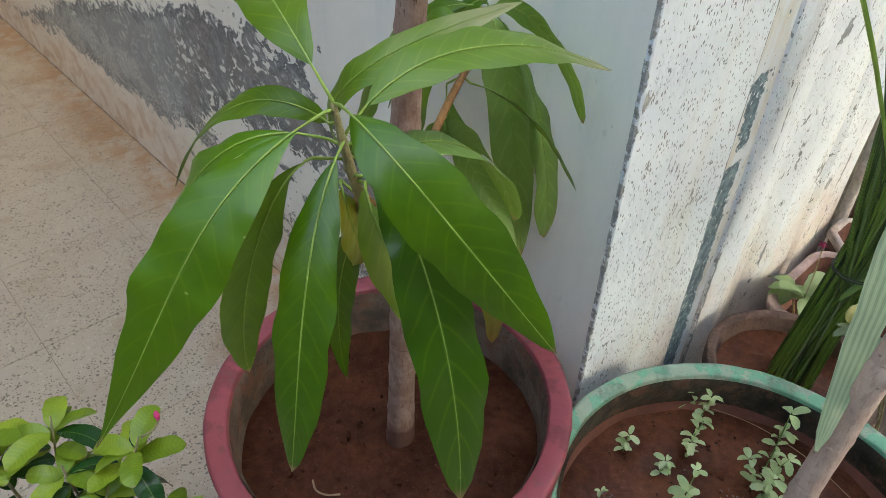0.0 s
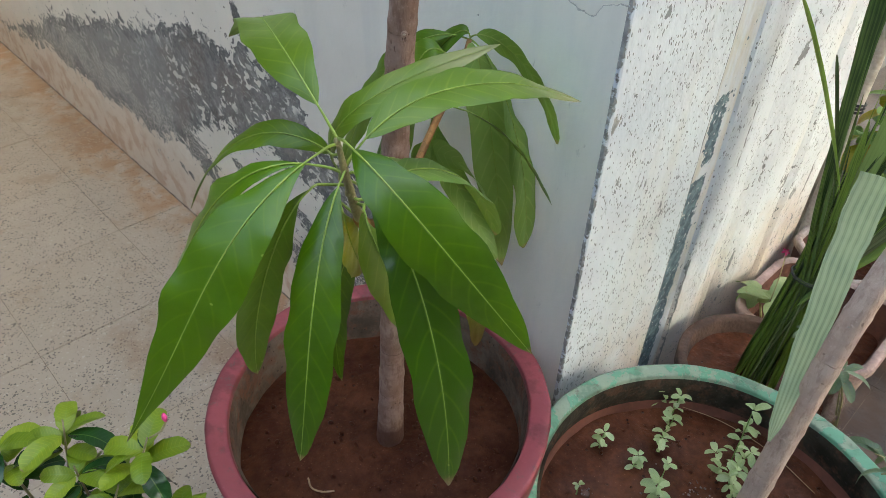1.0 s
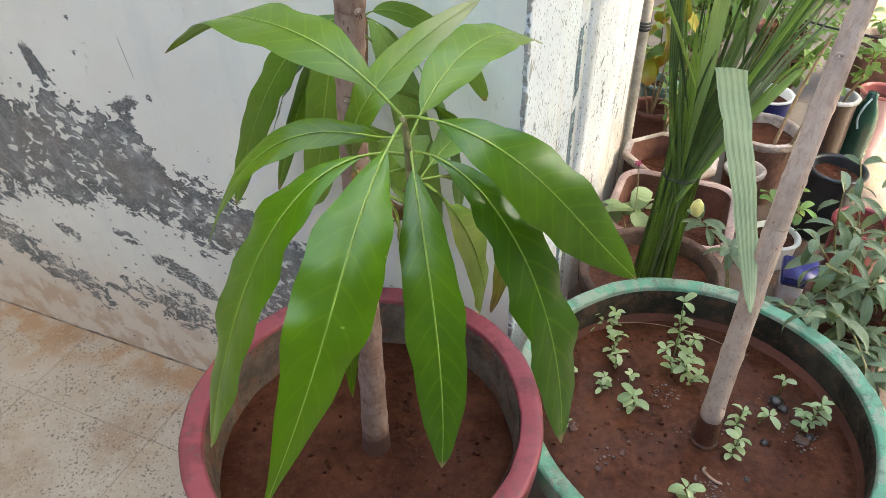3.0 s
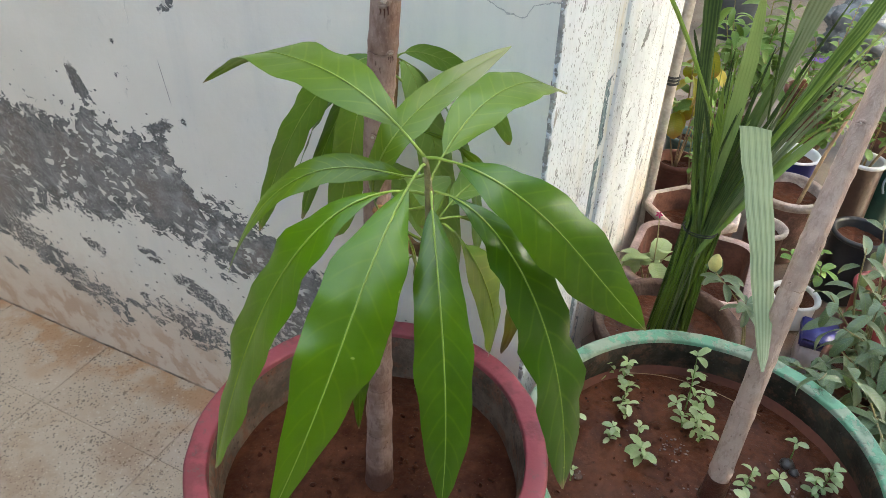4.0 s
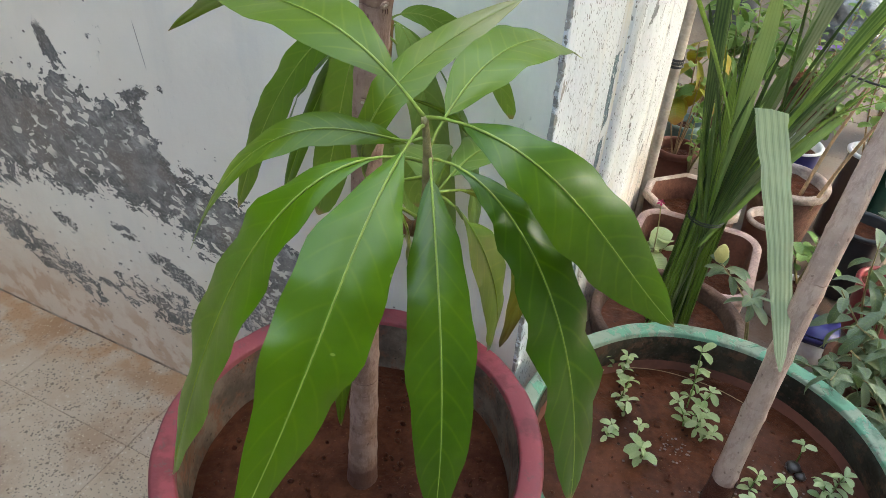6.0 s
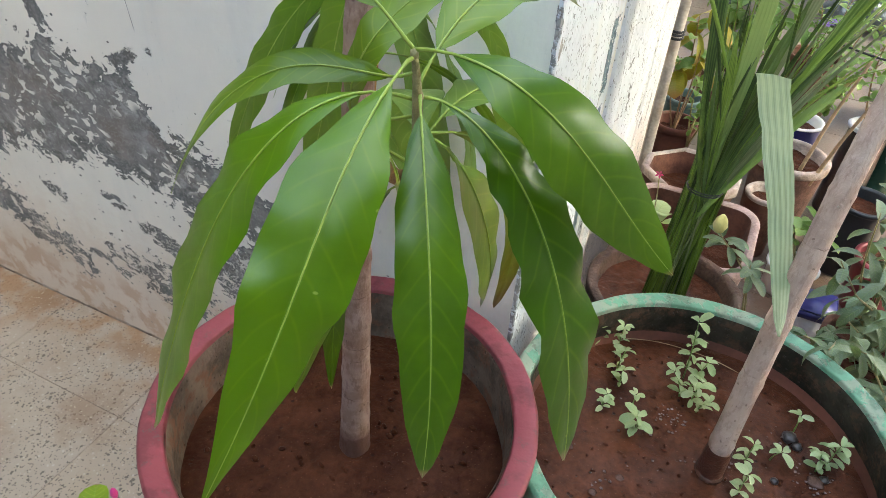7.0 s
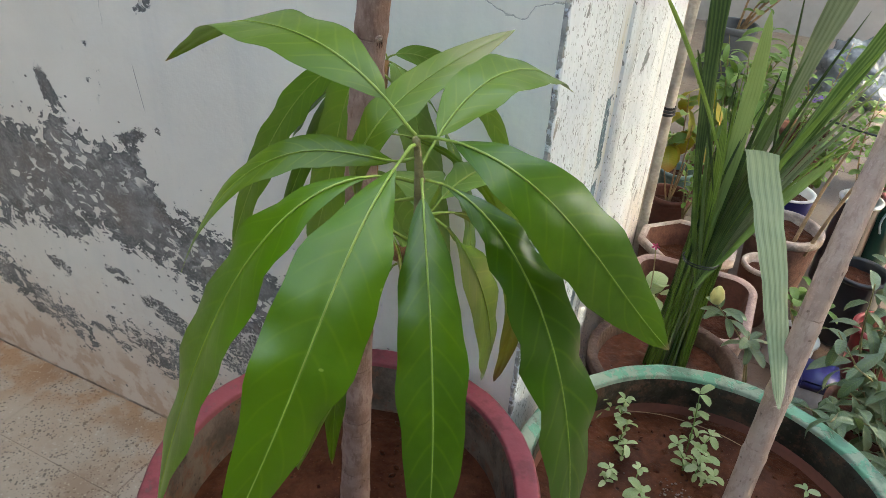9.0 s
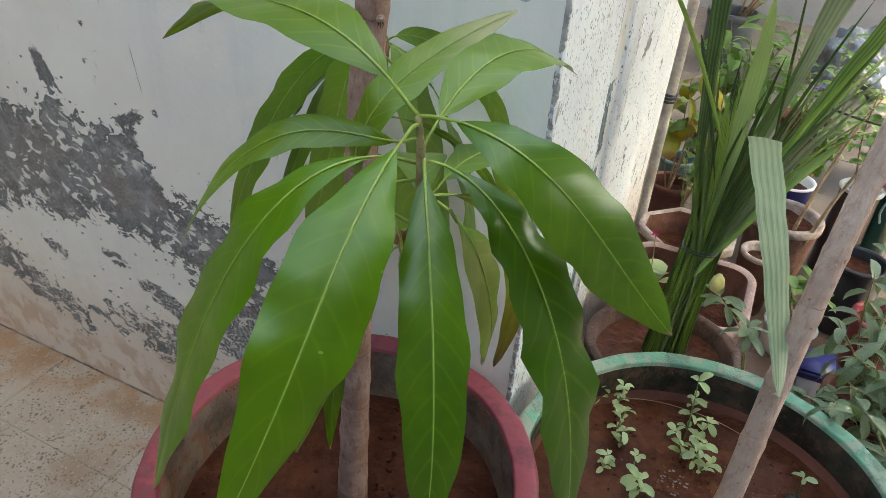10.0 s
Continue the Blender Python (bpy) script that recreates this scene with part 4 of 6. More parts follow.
def cement_tub(name, cx, cy, r, top, soil_z, soil_r, paint, inside, outer, label, seed, t):
    """A heavy cement tub: tapering body, a thick painted lip, a bare inner wall."""
    pot = at_place(name, cx, cy, 0, label, "flower pot", "large cement tubs")
    lip = 0.052
    bm = bmesh.new()
    lathe(bm, cx, cy, [(0, 0.0), (r * 0.60, 0.0), (r * 0.64, 0.02), (r * 0.90, top - lip - 0.01), (r * 0.925, top - lip)], 80, 0.012, seed)
    part("body", bm, outer, pot)
    bm = bmesh.new()
    lathe(bm, cx, cy, [(r * 0.92, top - lip - 0.004), (r * 0.96, top - lip), (r * 0.985, top - lip + 0.010), (r * 1.0, top - 0.010), (r, top - 0.0045), (r - 0.0006, top - 0.003), (r - 0.0028, top - 0.0008), (r - 0.0045, top - 0.0004),
                       (r - t * 0.5, top - 0.0012), (r - t + 0.0028, top - 0.0028), (r - t + 0.001, top - 0.0034), (r - t, top - 0.005), (r - t - 0.001, top - 0.010)], 160, 0.016, seed)
    for v in bm.verts:
        q = v.co * 38
        v.co += Vector((v.co.x - cx, v.co.y - cy, 0)).normalized() * 0.0012 * noise.noise(q) + Vector((0, 0, 0.0016 * noise.noise(q + Vector((7, 3, 1)))))
    part("lip", bm, paint, pot, "thick painted lip, chipped and smeared with soil")
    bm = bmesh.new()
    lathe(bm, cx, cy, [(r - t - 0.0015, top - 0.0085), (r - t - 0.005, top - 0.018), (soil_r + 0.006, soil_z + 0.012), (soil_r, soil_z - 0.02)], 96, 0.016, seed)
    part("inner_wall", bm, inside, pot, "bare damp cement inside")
    return pot


RX, RY, RTOP, RSOIL = -0.106, -0.229, 0.405, 0.325
red_tub = cement_tub("red_pot", RX, RY, 0.211, RTOP, RSOIL, 0.176, "red_paint", "cement_in", "red_paint", "large round cement pot with a dull red painted lip", 1, 0.026)
soil_part(red_tub, RX, RY, 0.180, RSOIL, "soil", 3)
GX, GY, GTOP, GSOIL = 0.256, -0.030, 0.362, 0.292
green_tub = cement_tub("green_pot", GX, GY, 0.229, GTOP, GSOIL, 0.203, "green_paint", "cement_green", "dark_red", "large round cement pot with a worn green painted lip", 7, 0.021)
soil_part(green_tub, GX, GY, 0.206, GSOIL, "mud", 11, 0.0042)


# ---- the mango tree ----
def knot(bm, p, out, r, depth):
    """A raised leaf scar on a stem."""
    out = Vector(out).normalized()
    a = out.orthogonal().normalized()
    b = out.cross(a)
    rings = []
    for f, h in ((1.0, -0.4), (0.85, 0.5), (0.5, 0.75), (0.28, 0.35)):
        rings.append([bm.verts.new(Vector(p) + (a * math.cos(k * 0.785) * 1.0 + b * math.sin(k * 0.785) * 0.8) * r * f + out * depth * h) for k in range(8)])
    for q, s in zip(rings, rings[1:]):
        for k in range(8):
            bm.faces.new((q[k], q[(k + 1) % 8], s[(k + 1) % 8], s[k]))
    bm.faces.new(rings[-1])
    return bm


def stem_mesh(pts, r0, r1, n, sides, nodes, bulge, seed, flare=0.0):
    """A woody stem that thickens a little at each node."""
    line = spline(pts, n)
    radii = []
    for i in range(n + 1):
        f = i / n
        r = (r0 + (r1 - r0) * f) * (1 + flare * math.exp(-f / 0.05))
        for q in nodes:
            r *= 1 + bulge * math.exp(-((f - q) / 0.006) ** 2)
        r *= 1 + 0.03 * noise.noise(Vector((f * 40, seed, 0)))
        radii.append(r)
    bm = bmesh.new()
    tube(bm, line, radii, sides)
    return bm


mango = at_place("mango_tree", -0.099, -0.219, RSOIL, "young mango tree with long glossy drooping leaves in the red pot", "tree")
trunk_line = [(-0.099, -0.221, 0.315), (-0.095, -0.216, 0.50), (-0.093, -0.212, 0.66), (-0.088, -0.210, 0.80), (-0.076, -0.208, 0.93), (-0.060, -0.203, 1.15), (-0.050, -0.20, 1.55)]
trunk = part("trunk", stem_mesh(trunk_line, 0.0148, 0.0100, 220, 16, [0.06, 0.12, 0.19, 0.27, 0.34, 0.45, 0.52, 0.56, 0.61, 0.66, 0.72, 0.8, 0.9], 0.07, 2, 0.26), "bark", mango, "slim brown trunk with ringed nodes")
for p, o, r in (((-0.0725, -0.2195, 0.914), (0.25, -1, 0.35), 0.0062), ((-0.0700, -0.2165, 0.874), (0.6, -0.8, 0), 0.0035), ((-0.0865, -0.2210, 0.80), (0.2, -1, 0), 0.0045), ((-0.087, -0.2145, 0.89), (-0.8, -0.6, 0), 0.004), ((-0.0935, -0.2285, 0.47), (0.3, -1, 0), 0.004)):
    scar = part("leaf_scar", knot(bmesh.new(), p, o, r, r * 0.5), "scar", trunk)
    bm = bmesh.new()
    out = Vector(o).normalized()
    bmesh.ops.create_icosphere(bm, subdivisions=2, radius=r * 0.55, matrix=Matrix.Translation(Vector(p) + out * r * 0.10 + Vector((0, 0, r * 0.15))) @ Matrix.Diagonal((1, 0.6, 0.6, 1)))
    for v in bm.verts:
        v.co += (v.co - Vector(p)) * 0.35 * noise.noise(v.co * 500)
    part("scar_core", bm, "scar_pale", scar)
    for k in range(3):
        a = Vector(p) + Vector(((k - 1) * r * 0.55, 0, -r * 0.4)) + out * r * 0.12
        bm = bmesh.new()
        tube(bm, spline([a, a + Vector((0.0004, 0, -r * 0.7)), a + Vector((-0.0003, 0, -r * (1.2 + 0.5 * (k % 2))))], 6), [r * 0.16, r * 0.15, r * 0.13, r * 0.11, r * 0.09, r * 0.06, r * 0.03], 5)
        part("sap_drip", bm, "wet_bark", scar)
branch_line = spline([(-0.090, -0.214, 0.725), (-0.052, -0.252, 0.740), (-0.005, -0.302, 0.765), (0.028, -0.342, 0.805), (0.0368, -0.3580, 0.850), (0.0370, -0.3632, 0.8815)], 40)
bm = bmesh.new()
tube(bm, branch_line[:26], [0.0062 - 0.0014 * i / 25 for i in range(26)], 10)
part("branch", bm, "brown_twig", mango, "short ochre side branch")
bm = bmesh.new()
tube(bm, branch_line[25:], [0.0038 - 0.0022 * i / 15 for i in range(16)], 10)
part("shoot", bm, "twig", mango, "grey-green shoot")
twig_line = spline([(-0.088, -0.205, 0.70), (-0.125, -0.13, 0.735), (-0.155, -0.065, 0.76), (-0.165, -0.040, 0.793)], 24)
bm = bmesh.new()
tube(bm, twig_line, [0.0045 - 0.0015 * i / 24 for i in range(25)], 8)
part("branch", bm, "brown_twig", mango)

for i, (p, r) in enumerate((((0.0370, -0.3632, 0.8795), 0.0021), ((0.0372, -0.3596, 0.8565), 0.0028), ((0.0360, -0.3565, 0.8400), 0.0028), ((0.0310, -0.3478, 0.8160), 0.0032))):
    bm = bmesh.new()
    bmesh.ops.create_icosphere(bm, subdivisions=2, radius=r, matrix=Matrix.Translation(p) @ Matrix.Diagonal((1, 1, 1.5, 1)))
    for v in bm.verts:
        v.co += (v.co - Vector(p)) * 0.3 * noise.noise(v.co * 400 + Vector((i, 0, 0)))
    part("leaf_node", bm, "twig", mango, "lumpy grey-green node where stalks join")
S = mango
mango_leaf(S, "mango", [(0.0364, -0.3644, 0.8790), (0.0465, -0.4547, 0.8725), (0.0492, -0.4676, 0.8204), (0.0193, -0.5268, 0.7190)], 0.0432, 12, twist=48, lead=1.07, trail=1.29, seed=1, wave=0.13, fold=0.12, waves=6)
mango_leaf(S, "mango", [(0.0320, -0.3599, 0.8552), (-0.0053, -0.4280, 0.8943), (-0.0452, -0.4445, 0.7801), (-0.0594, -0.4786, 0.6790)], 0.0480, 17, twist=-22, lead=1.22, trail=0.69, seed=2, wave=0.12, waves=6)
mango_leaf(S, "mango", [(0.0368, -0.3565, 0.8601), (0.0668, -0.4092, 0.8439), (0.0925, -0.4344, 0.7755), (0.0931, -0.4498, 0.7018)], 0.0331, 4, twist=-9, lead=0.81, trail=0.75, seed=3, wave=0.09, fold=0.10, waves=5)
mango_leaf(S, "mango", [(0.0361, -0.3541, 0.8541), (0.0774, -0.3580, 0.8654), (0.1371, -0.3612, 0.7999), (0.1485, -0.3679, 0.6505)], 0.0401, -12, twist=26, lead=1.17, trail=0.64, seed=4, wave=0.22, waves=7, side=(-0.62, -0.72, 0.25))
mango_leaf(S, "mango", [(0.0395, -0.3620, 0.8821), (0.1143, -0.3905, 0.9053), (0.1284, -0.3485, 0.8292), (0.1736, -0.3279, 0.7783)], 0.0409, -19, twist=-46, lead=0.83, trail=0.84, seed=5, wave=0.035, waves=4, fold=0.08)
mango_leaf(S, "mango_olive", [(0.0339, -0.3656, 0.8694), (-0.0081, -0.3322, 0.8380), (-0.0447, -0.3970, 0.9090), (-0.0954, -0.3906, 0.7656)], 0.0204, 55, twist=-35, lead=0.94, trail=0.78, hook=(0.016, -0.024, 0.026), seed=6, wave=0.08)
mango_leaf(S, "mango_olive", [(0.0349, -0.3624, 0.8818), (-0.0169, -0.3720, 0.9489), (-0.1039, -0.3186, 0.8923), (-0.1685, -0.2971, 0.9001)], 0.0391, 32, twist=-48, lead=0.72, trail=0.91, hook=(-0.001, -0.020, -0.033), seed=7, wave=0.10, waves=3)
mango_leaf(S, "mango_tip", [(-0.0348, -0.2970, 0.7834), (-0.0034, -0.3817, 0.8712), (-0.0177, -0.2954, 0.8736), (0.0273, -0.2110, 0.8958)], 0.0277, -8, twist=-18, lead=0.86, trail=0.76, seed=8, wave=0.06)
mango_leaf(S, "mango_tip", [(0.0361, -0.3579, 0.8603), (0.0467, -0.3057, 0.9230), (0.0522, -0.2238, 0.8721), (0.0394, -0.1347, 0.8496)], 0.0355, -21, twist=6, lead=0.63, trail=0.79, hook=(0.013, -0.001, -0.014), seed=9, wave=0.10, waves=4, label="long leaf with a pale dry tip")
mango_leaf(S, "mango_dark", [(0.0192, -0.3671, 0.8420), (0.0644, -0.4239, 0.8824), (0.0357, -0.4423, 0.7802), (-0.0029, -0.4239, 0.6840)], 0.0300, 112, twist=-9, lead=0.95, trail=0.79, seed=10, wave=0.06)
mango_leaf(S, "mango", [(0.0105, -0.3105, 0.7742), (-0.0417, -0.3206, 0.7380), (-0.0363, -0.3367, 0.6515), (-0.0586, -0.3130, 0.5404)], 0.0285, -18, twist=-0, lead=0.58, trail=0.86, seed=11, wave=0.06)
mango_leaf(S, "mango_old", [(0.0093, -0.3458, 0.8144), (0.0371, -0.3606, 0.8059), (0.0142, -0.3420, 0.7695), (0.0150, -0.3324, 0.7467)], 0.0336, -32, twist=-7, lead=0.67, trail=0.55, seed=12, wave=0.05, label="yellowing leaf with a brown tip")
mango_leaf(S, "mango_old", [(0.0389, -0.3568, 0.8352), (0.0756, -0.2927, 0.8292), (0.0794, -0.2663, 0.7255), (0.0503, -0.2377, 0.6235)], 0.0187, 62, twist=-2, lead=0.71, trail=0.48, seed=13, wave=0.05, label="yellow leaf with a burnt tip")
mango_leaf(S, "mango_tip", [(0.0417, -0.3495, 0.8304), (0.0904, -0.3894, 0.8491), (0.0866, -0.3423, 0.7439), (0.0480, -0.2656, 0.6561)], 0.0387, 76, twist=0, lead=0.60, trail=0.65, seed=14, wave=0.06, side=(-0.9, -0.4, 0))
mango_leaf(S, "mango_dull", [(0.038, -0.350, 0.830), (0.055, -0.320, 0.870), (0.060, -0.255, 0.830), (0.050, -0.225, 0.745)], 0.040, 0, seed=15, wave=0.06)
mango_leaf(S, "mango_dull", [(0.034, -0.345, 0.815), (0.010, -0.310, 0.850), (-0.015, -0.265, 0.820), (-0.025, -0.245, 0.740)], 0.038, 0, seed=16, wave=0.06)
# the second whorl, against the wall
N2 = (-0.1648, -0.0395, 0.7931)
mango_leaf(S, "mango_dull", [(-0.1637, -0.0404, 0.7862), (-0.1323, -0.0650, 0.8279), (-0.0984, -0.0519, 0.6809), (-0.0799, -0.0501, 0.5316)], 0.0491, 37, twist=3, lead=0.76, trail=0.61, seed=20, stem=0.0008, fold=0.06, side=(-0.8, -0.5, 0.0))
mango_leaf(S, "mango_dull", [(-0.1654, -0.0374, 0.7921), (-0.1072, -0.0514, 0.7929), (-0.0458, -0.0527, 0.6869), (-0.0606, -0.0352, 0.5639)], 0.0486, 94, twist=-34, lead=0.96, trail=0.48, seed=21, stem=0.0008, wave=0.1, side=(-0.8, -0.5, 0.0))
mango_leaf(S, "mango_dull", [(-0.1648, -0.0395, 0.7953), (-0.1335, -0.0425, 0.8219), (-0.0551, -0.0401, 0.7959), (-0.0292, -0.0431, 0.7242)], 0.0359, 89, twist=30, lead=0.77, trail=0.39, seed=22, stem=0.0008, side=(-0.8, -0.5, 0.0))
mango_leaf(S, "mango_dark", [(-0.1643, -0.0390, 0.7914), (-0.1608, -0.0459, 0.8318), (-0.2303, -0.0615, 0.7598), (-0.2671, -0.1035, 0.5920)], 0.0362, 3, twist=3, lead=0.73, trail=0.41, seed=23, stem=0.0008, side=(-0.6, 0.6, 0.4))
mango_leaf(S, "mango_dark", [(-0.1638, -0.0387, 0.7922), (-0.2162, -0.0924, 0.8244), (-0.2892, -0.0966, 0.6919), (-0.3327, -0.1098, 0.5566)], 0.0440, -5, twist=3, lead=0.87, trail=0.66, seed=24, stem=0.0008, wave=0.12, waves=7, side=(-0.8, 0.3, 0.4))
mango_leaf(S, "mango_dark", [(-0.1532, -0.0712, 0.7744), (-0.2125, -0.0901, 0.7979), (-0.2521, -0.0809, 0.7139), (-0.2803, -0.0805, 0.6498)], 0.0216, 27, twist=-5, lead=0.70, trail=0.61, seed=25, stem=0.0008, wave=0.15)
mango_leaf(S, "mango_dark", [(-0.1237, -0.1023, 0.7983), (-0.1583, -0.1339, 0.8514), (-0.1537, -0.1359, 0.7437), (-0.1914, -0.1460, 0.6173)], 0.0560, -4, twist=8, lead=0.80, trail=0.49, seed=26, stem=0.0008, side=(-0.8, 0.3, 0.4))
mango_leaf(S, "mango_dull", [(-0.1693, -0.1242, 0.6692), (-0.1538, -0.1275, 0.6963), (-0.1219, -0.0962, 0.7089), (-0.0759, -0.0929, 0.6541)], 0.0331, 27, twist=11, lead=0.69, trail=0.54, seed=27, stem=0.0008, side=(-0.5, -0.6, 0.6), label="dull leaf curling at its tip")
mango_leaf(S, "mango_dull", [(-0.1565, -0.1018, 0.7389), (-0.1505, -0.1129, 0.6876), (-0.1035, -0.0900, 0.6333), (-0.0658, -0.0744, 0.5594)], 0.0419, -104, twist=-18, lead=0.66, trail=0.80, seed=28, stem=0.0008, side=(-0.8, -0.5, 0.0))
mango_leaf(S, "mango_dark", [(-0.14, -0.09, 0.74), (-0.07, -0.075, 0.745), (-0.045, -0.06, 0.70), (-0.02, -0.05, 0.655)], 0.030, 40, seed=29, stem=0.0008)

# soil crumbs in the red pot
rnd = random.Random(31)
crumbs = bmesh.new()
for _ in range(150):
    a, q = rnd.uniform(0, 6.28), 0.165 * rnd.random() ** 0.5
    s = rnd.uniform(0.0012, 0.0045)
    bmesh.ops.create_icosphere(crumbs, subdivisions=1, radius=s, matrix=Matrix.Translation((RX + q * math.cos(a), RY + q * math.sin(a), RSOIL + 0.001)) @ Euler((rnd.random() * 3, rnd.random() * 3, 0)).to_matrix().to_4x4() @ Matrix.Diagonal((1.4, 0.9, 0.6, 1)))
tagged(part("soil_crumbs", crumbs, "soil"), "small crumbs of red soil lying in the red pot", "soil", kind="stuff")
bm = bmesh.new()
tube(bm, spline([(-0.115, -0.338, RSOIL + 0.007), (-0.103, -0.342, RSOIL + 0.004), (-0.090, -0.336, RSOIL + 0.004), (-0.078, -0.326, RSOIL + 0.009)], 16), 0.0012, 6)
tagged(part("dry_stalk", bm, "straw"), "curved dry leaf stalk lying on the red soil", "stalk")

# ---- the bare-stemmed tree in the green pot ----
cane = at_place("bare_tree", 0.279, -0.034, GSOIL, "slender bare tree trunk, pale and knotted, in the green pot", "tree")
cane_line = [(0.279, -0.036, 0.275), (0.2785, -0.028, 0.40), (0.279, -0.016, 0.55), (0.281, -0.006, 0.68), (0.287, 0.018, 0.78), (0.300, 0.060, 1.0), (0.315, 0.110, 1.45)]
stem = part("trunk", stem_mesh(cane_line, 0.0139, 0.0088, 220, 18, [0.10, 0.22, 0.31, 0.41, 0.50, 0.63, 0.8], 0.07, 8, 0.10), "cane", cane, "smooth pale grey-brown bark with ringed nodes")
for p, o in (((0.281, -0.0181, 0.672), (-0.1, -1, 0.15)), ((0.2905, 0.0058, 0.752), (0.25, -1, 0.15)), ((0.2842, 0.0113, 0.80), (-0.3, -1, 0.1)), ((0.279, -0.0309, 0.52), (0, -1, 0)), ((0.282, -0.0385, 0.42), (0.2, -1, 0))):
    k = part("leaf_scar", knot(bmesh.new(), p, o, 0.0046, 0.0009), "cane", stem)
    bm = bmesh.new()
    o = Vector(o).normalized()
    bmesh.ops.create_icosphere(bm, subdivisions=1, radius=0.0011, matrix=Matrix.Translation(Vector(p) + o * 0.0004))
    if p[2] > 0.6:
        part("scar_core", bm, "scar_pale", k)
bm = bmesh.new()
lathe(bm, 0.279, -0.035, [(0.0166, 0.270), (0.0158, 0.30), (0.0150, 0.330), (0.0144, 0.343)], 20, 0.02, 5)
part("wet_foot", bm, "wet_bark", stem, "dark wet bark above the mud")
bm = bmesh.new()
lathe(bm, 0.279, -0.035, [(0.0152, 0.300), (0.0174, 0.298), (0.0176, 0.294), (0.0152, 0.291)], 24, 0.03, 6)
part("mud_ring", bm, "foam", stem, "pale scum ring")


# ---- seedlings and debris in the wet mud ----
seed_leaf = small_leaf_mesh("seed_leaf", "seed", 0.0175, 0.0088, 0.25, 0.25, 7, 4, 0.62, 0.55)


def seedling(x, y, height, tiers, lean, yaw, size, label):
    ob = at_place("seedling", x, y, GSOIL, label, "seedling", "seedlings in the mud")
    top = Vector((x + lean[0], y + lean[1], GSOIL + height))
    line = spline([(x, y, GSOIL - 0.004), (x + lean[0] * 0.3, y + lean[1] * 0.3, GSOIL + height * 0.5), top], 8)
    bm = bmesh.new()
    tube(bm, line, [0.0011 - 0.0005 * i / 8 for i in range(9)], 6)
    part("stem", bm, "fresh", ob)
    r = random.Random(int(x * 9000) + int(y * 7000))
    tiers = tiers + 1 if tiers > 1 else 1
    for i in range(tiers):
        f = 1.0 if tiers == 1 else 0.35 + 0.65 * i / (tiers - 1)
        p = line[min(8, int(8 * f))]
        for k in range(3 if i < tiers - 1 else 4):
            ang = yaw + i * 75 + k * (120 if i < tiers - 1 else 92) + r.uniform(-30, 30)
            shared("leaf", seed_leaf, heading(p, ang, r.uniform(-10, 45), r.uniform(-25, 25), size * r.uniform(0.5, 0.95)), ob)
    return ob


rim_row = (
        (0.100, 0.115, 0.040, 3, (0.004, 0.008), 20, 1.25), (0.128, 0.100, 0.044, 3, (0.0, 0.01), 70, 1.2), (0.137, 0.070, 0.036, 2, (0.004, 0.004), 10, 1.2),
        (0.147, 0.045, 0.034, 2, (0.0, -0.004), 50, 1.15), (0.137, -0.004, 0.030, 2, (0.003, 0.0), 30, 1.1), (0.186, -0.018, 0.034, 2, (-0.004, -0.006), 80, 1.35),
        (0.172, 0.012, 0.026, 1, (0.0, 0.004), 0, 1.1))
clump = (
        (0.222, 0.100, 0.085, 4, (-0.006, 0.022), 15, 1.35), (0.232, 0.078, 0.060, 3, (0.010, 0.004), 60, 1.2),
        (0.238, 0.060, 0.050, 3, (0.004, -0.006), 35, 1.15), (0.224, 0.066, 0.040, 3, (-0.016, 0.0), 85, 1.1), (0.248, 0.050, 0.036, 2, (0.01, -0.01), 5, 1.1), (0.088, -0.010, 0.030, 2, (0.0, 0.004), 40, 1.0))
strays = (
        (0.314, -0.050, 0.036, 2, (0.002, 0.004), 25, 1.25), (0.343, 0.020, 0.020, 1, (0.008, 0.0), 60, 1.3), (0.366, 0.078, 0.026, 1, (0.0, 0.006), 10, 1.0),
        (0.405, 0.040, 0.040, 3, (0.004, 0.004), 45, 1.25), (0.396, 0.030, 0.030, 2, (-0.004, 0.0), 75, 1.2), (0.272, -0.140, 0.030, 2, (-0.006, 0.004), 30, 1.4),
        (0.378, -0.142, 0.020, 1, (0.0, 0.0), 50, 1.0), (0.316, 0.002, 0.030, 2, (0.002, 0.004), 15, 1.0), (0.110, -0.088, 0.018, 1, (0.0, 0.0), 20, 0.8))
for x, y, h, tiers, lean, yaw, size in rim_row + clump + strays:
    seedling(x, y, h, tiers, lean, yaw, size, "small pale green seedling standing in the wet mud")


def bit(name, x, y, size, mat, label, category, seed, flat=0.6):
    r = random.Random(seed)
    bm = bmesh.new()
    bmesh.ops.create_icosphere(bm, subdivisions=2, radius=size)
    for v in bm.verts:
        v.co *= 1 + 0.35 * noise.noise(v.co * (2.2 / size) + Vector((seed, 0, 0)))
        v.co.z *= flat
    bmesh.ops.rotate(bm, matrix=Euler((0, 0, r.uniform(0, 6))).to_matrix(), verts=bm.verts)
    bmesh.ops.translate(bm, vec=(x, y, GSOIL + size * 0.25), verts=bm.verts)
    return tagged(part(name, bm, mat), label, category, "bits in the mud")


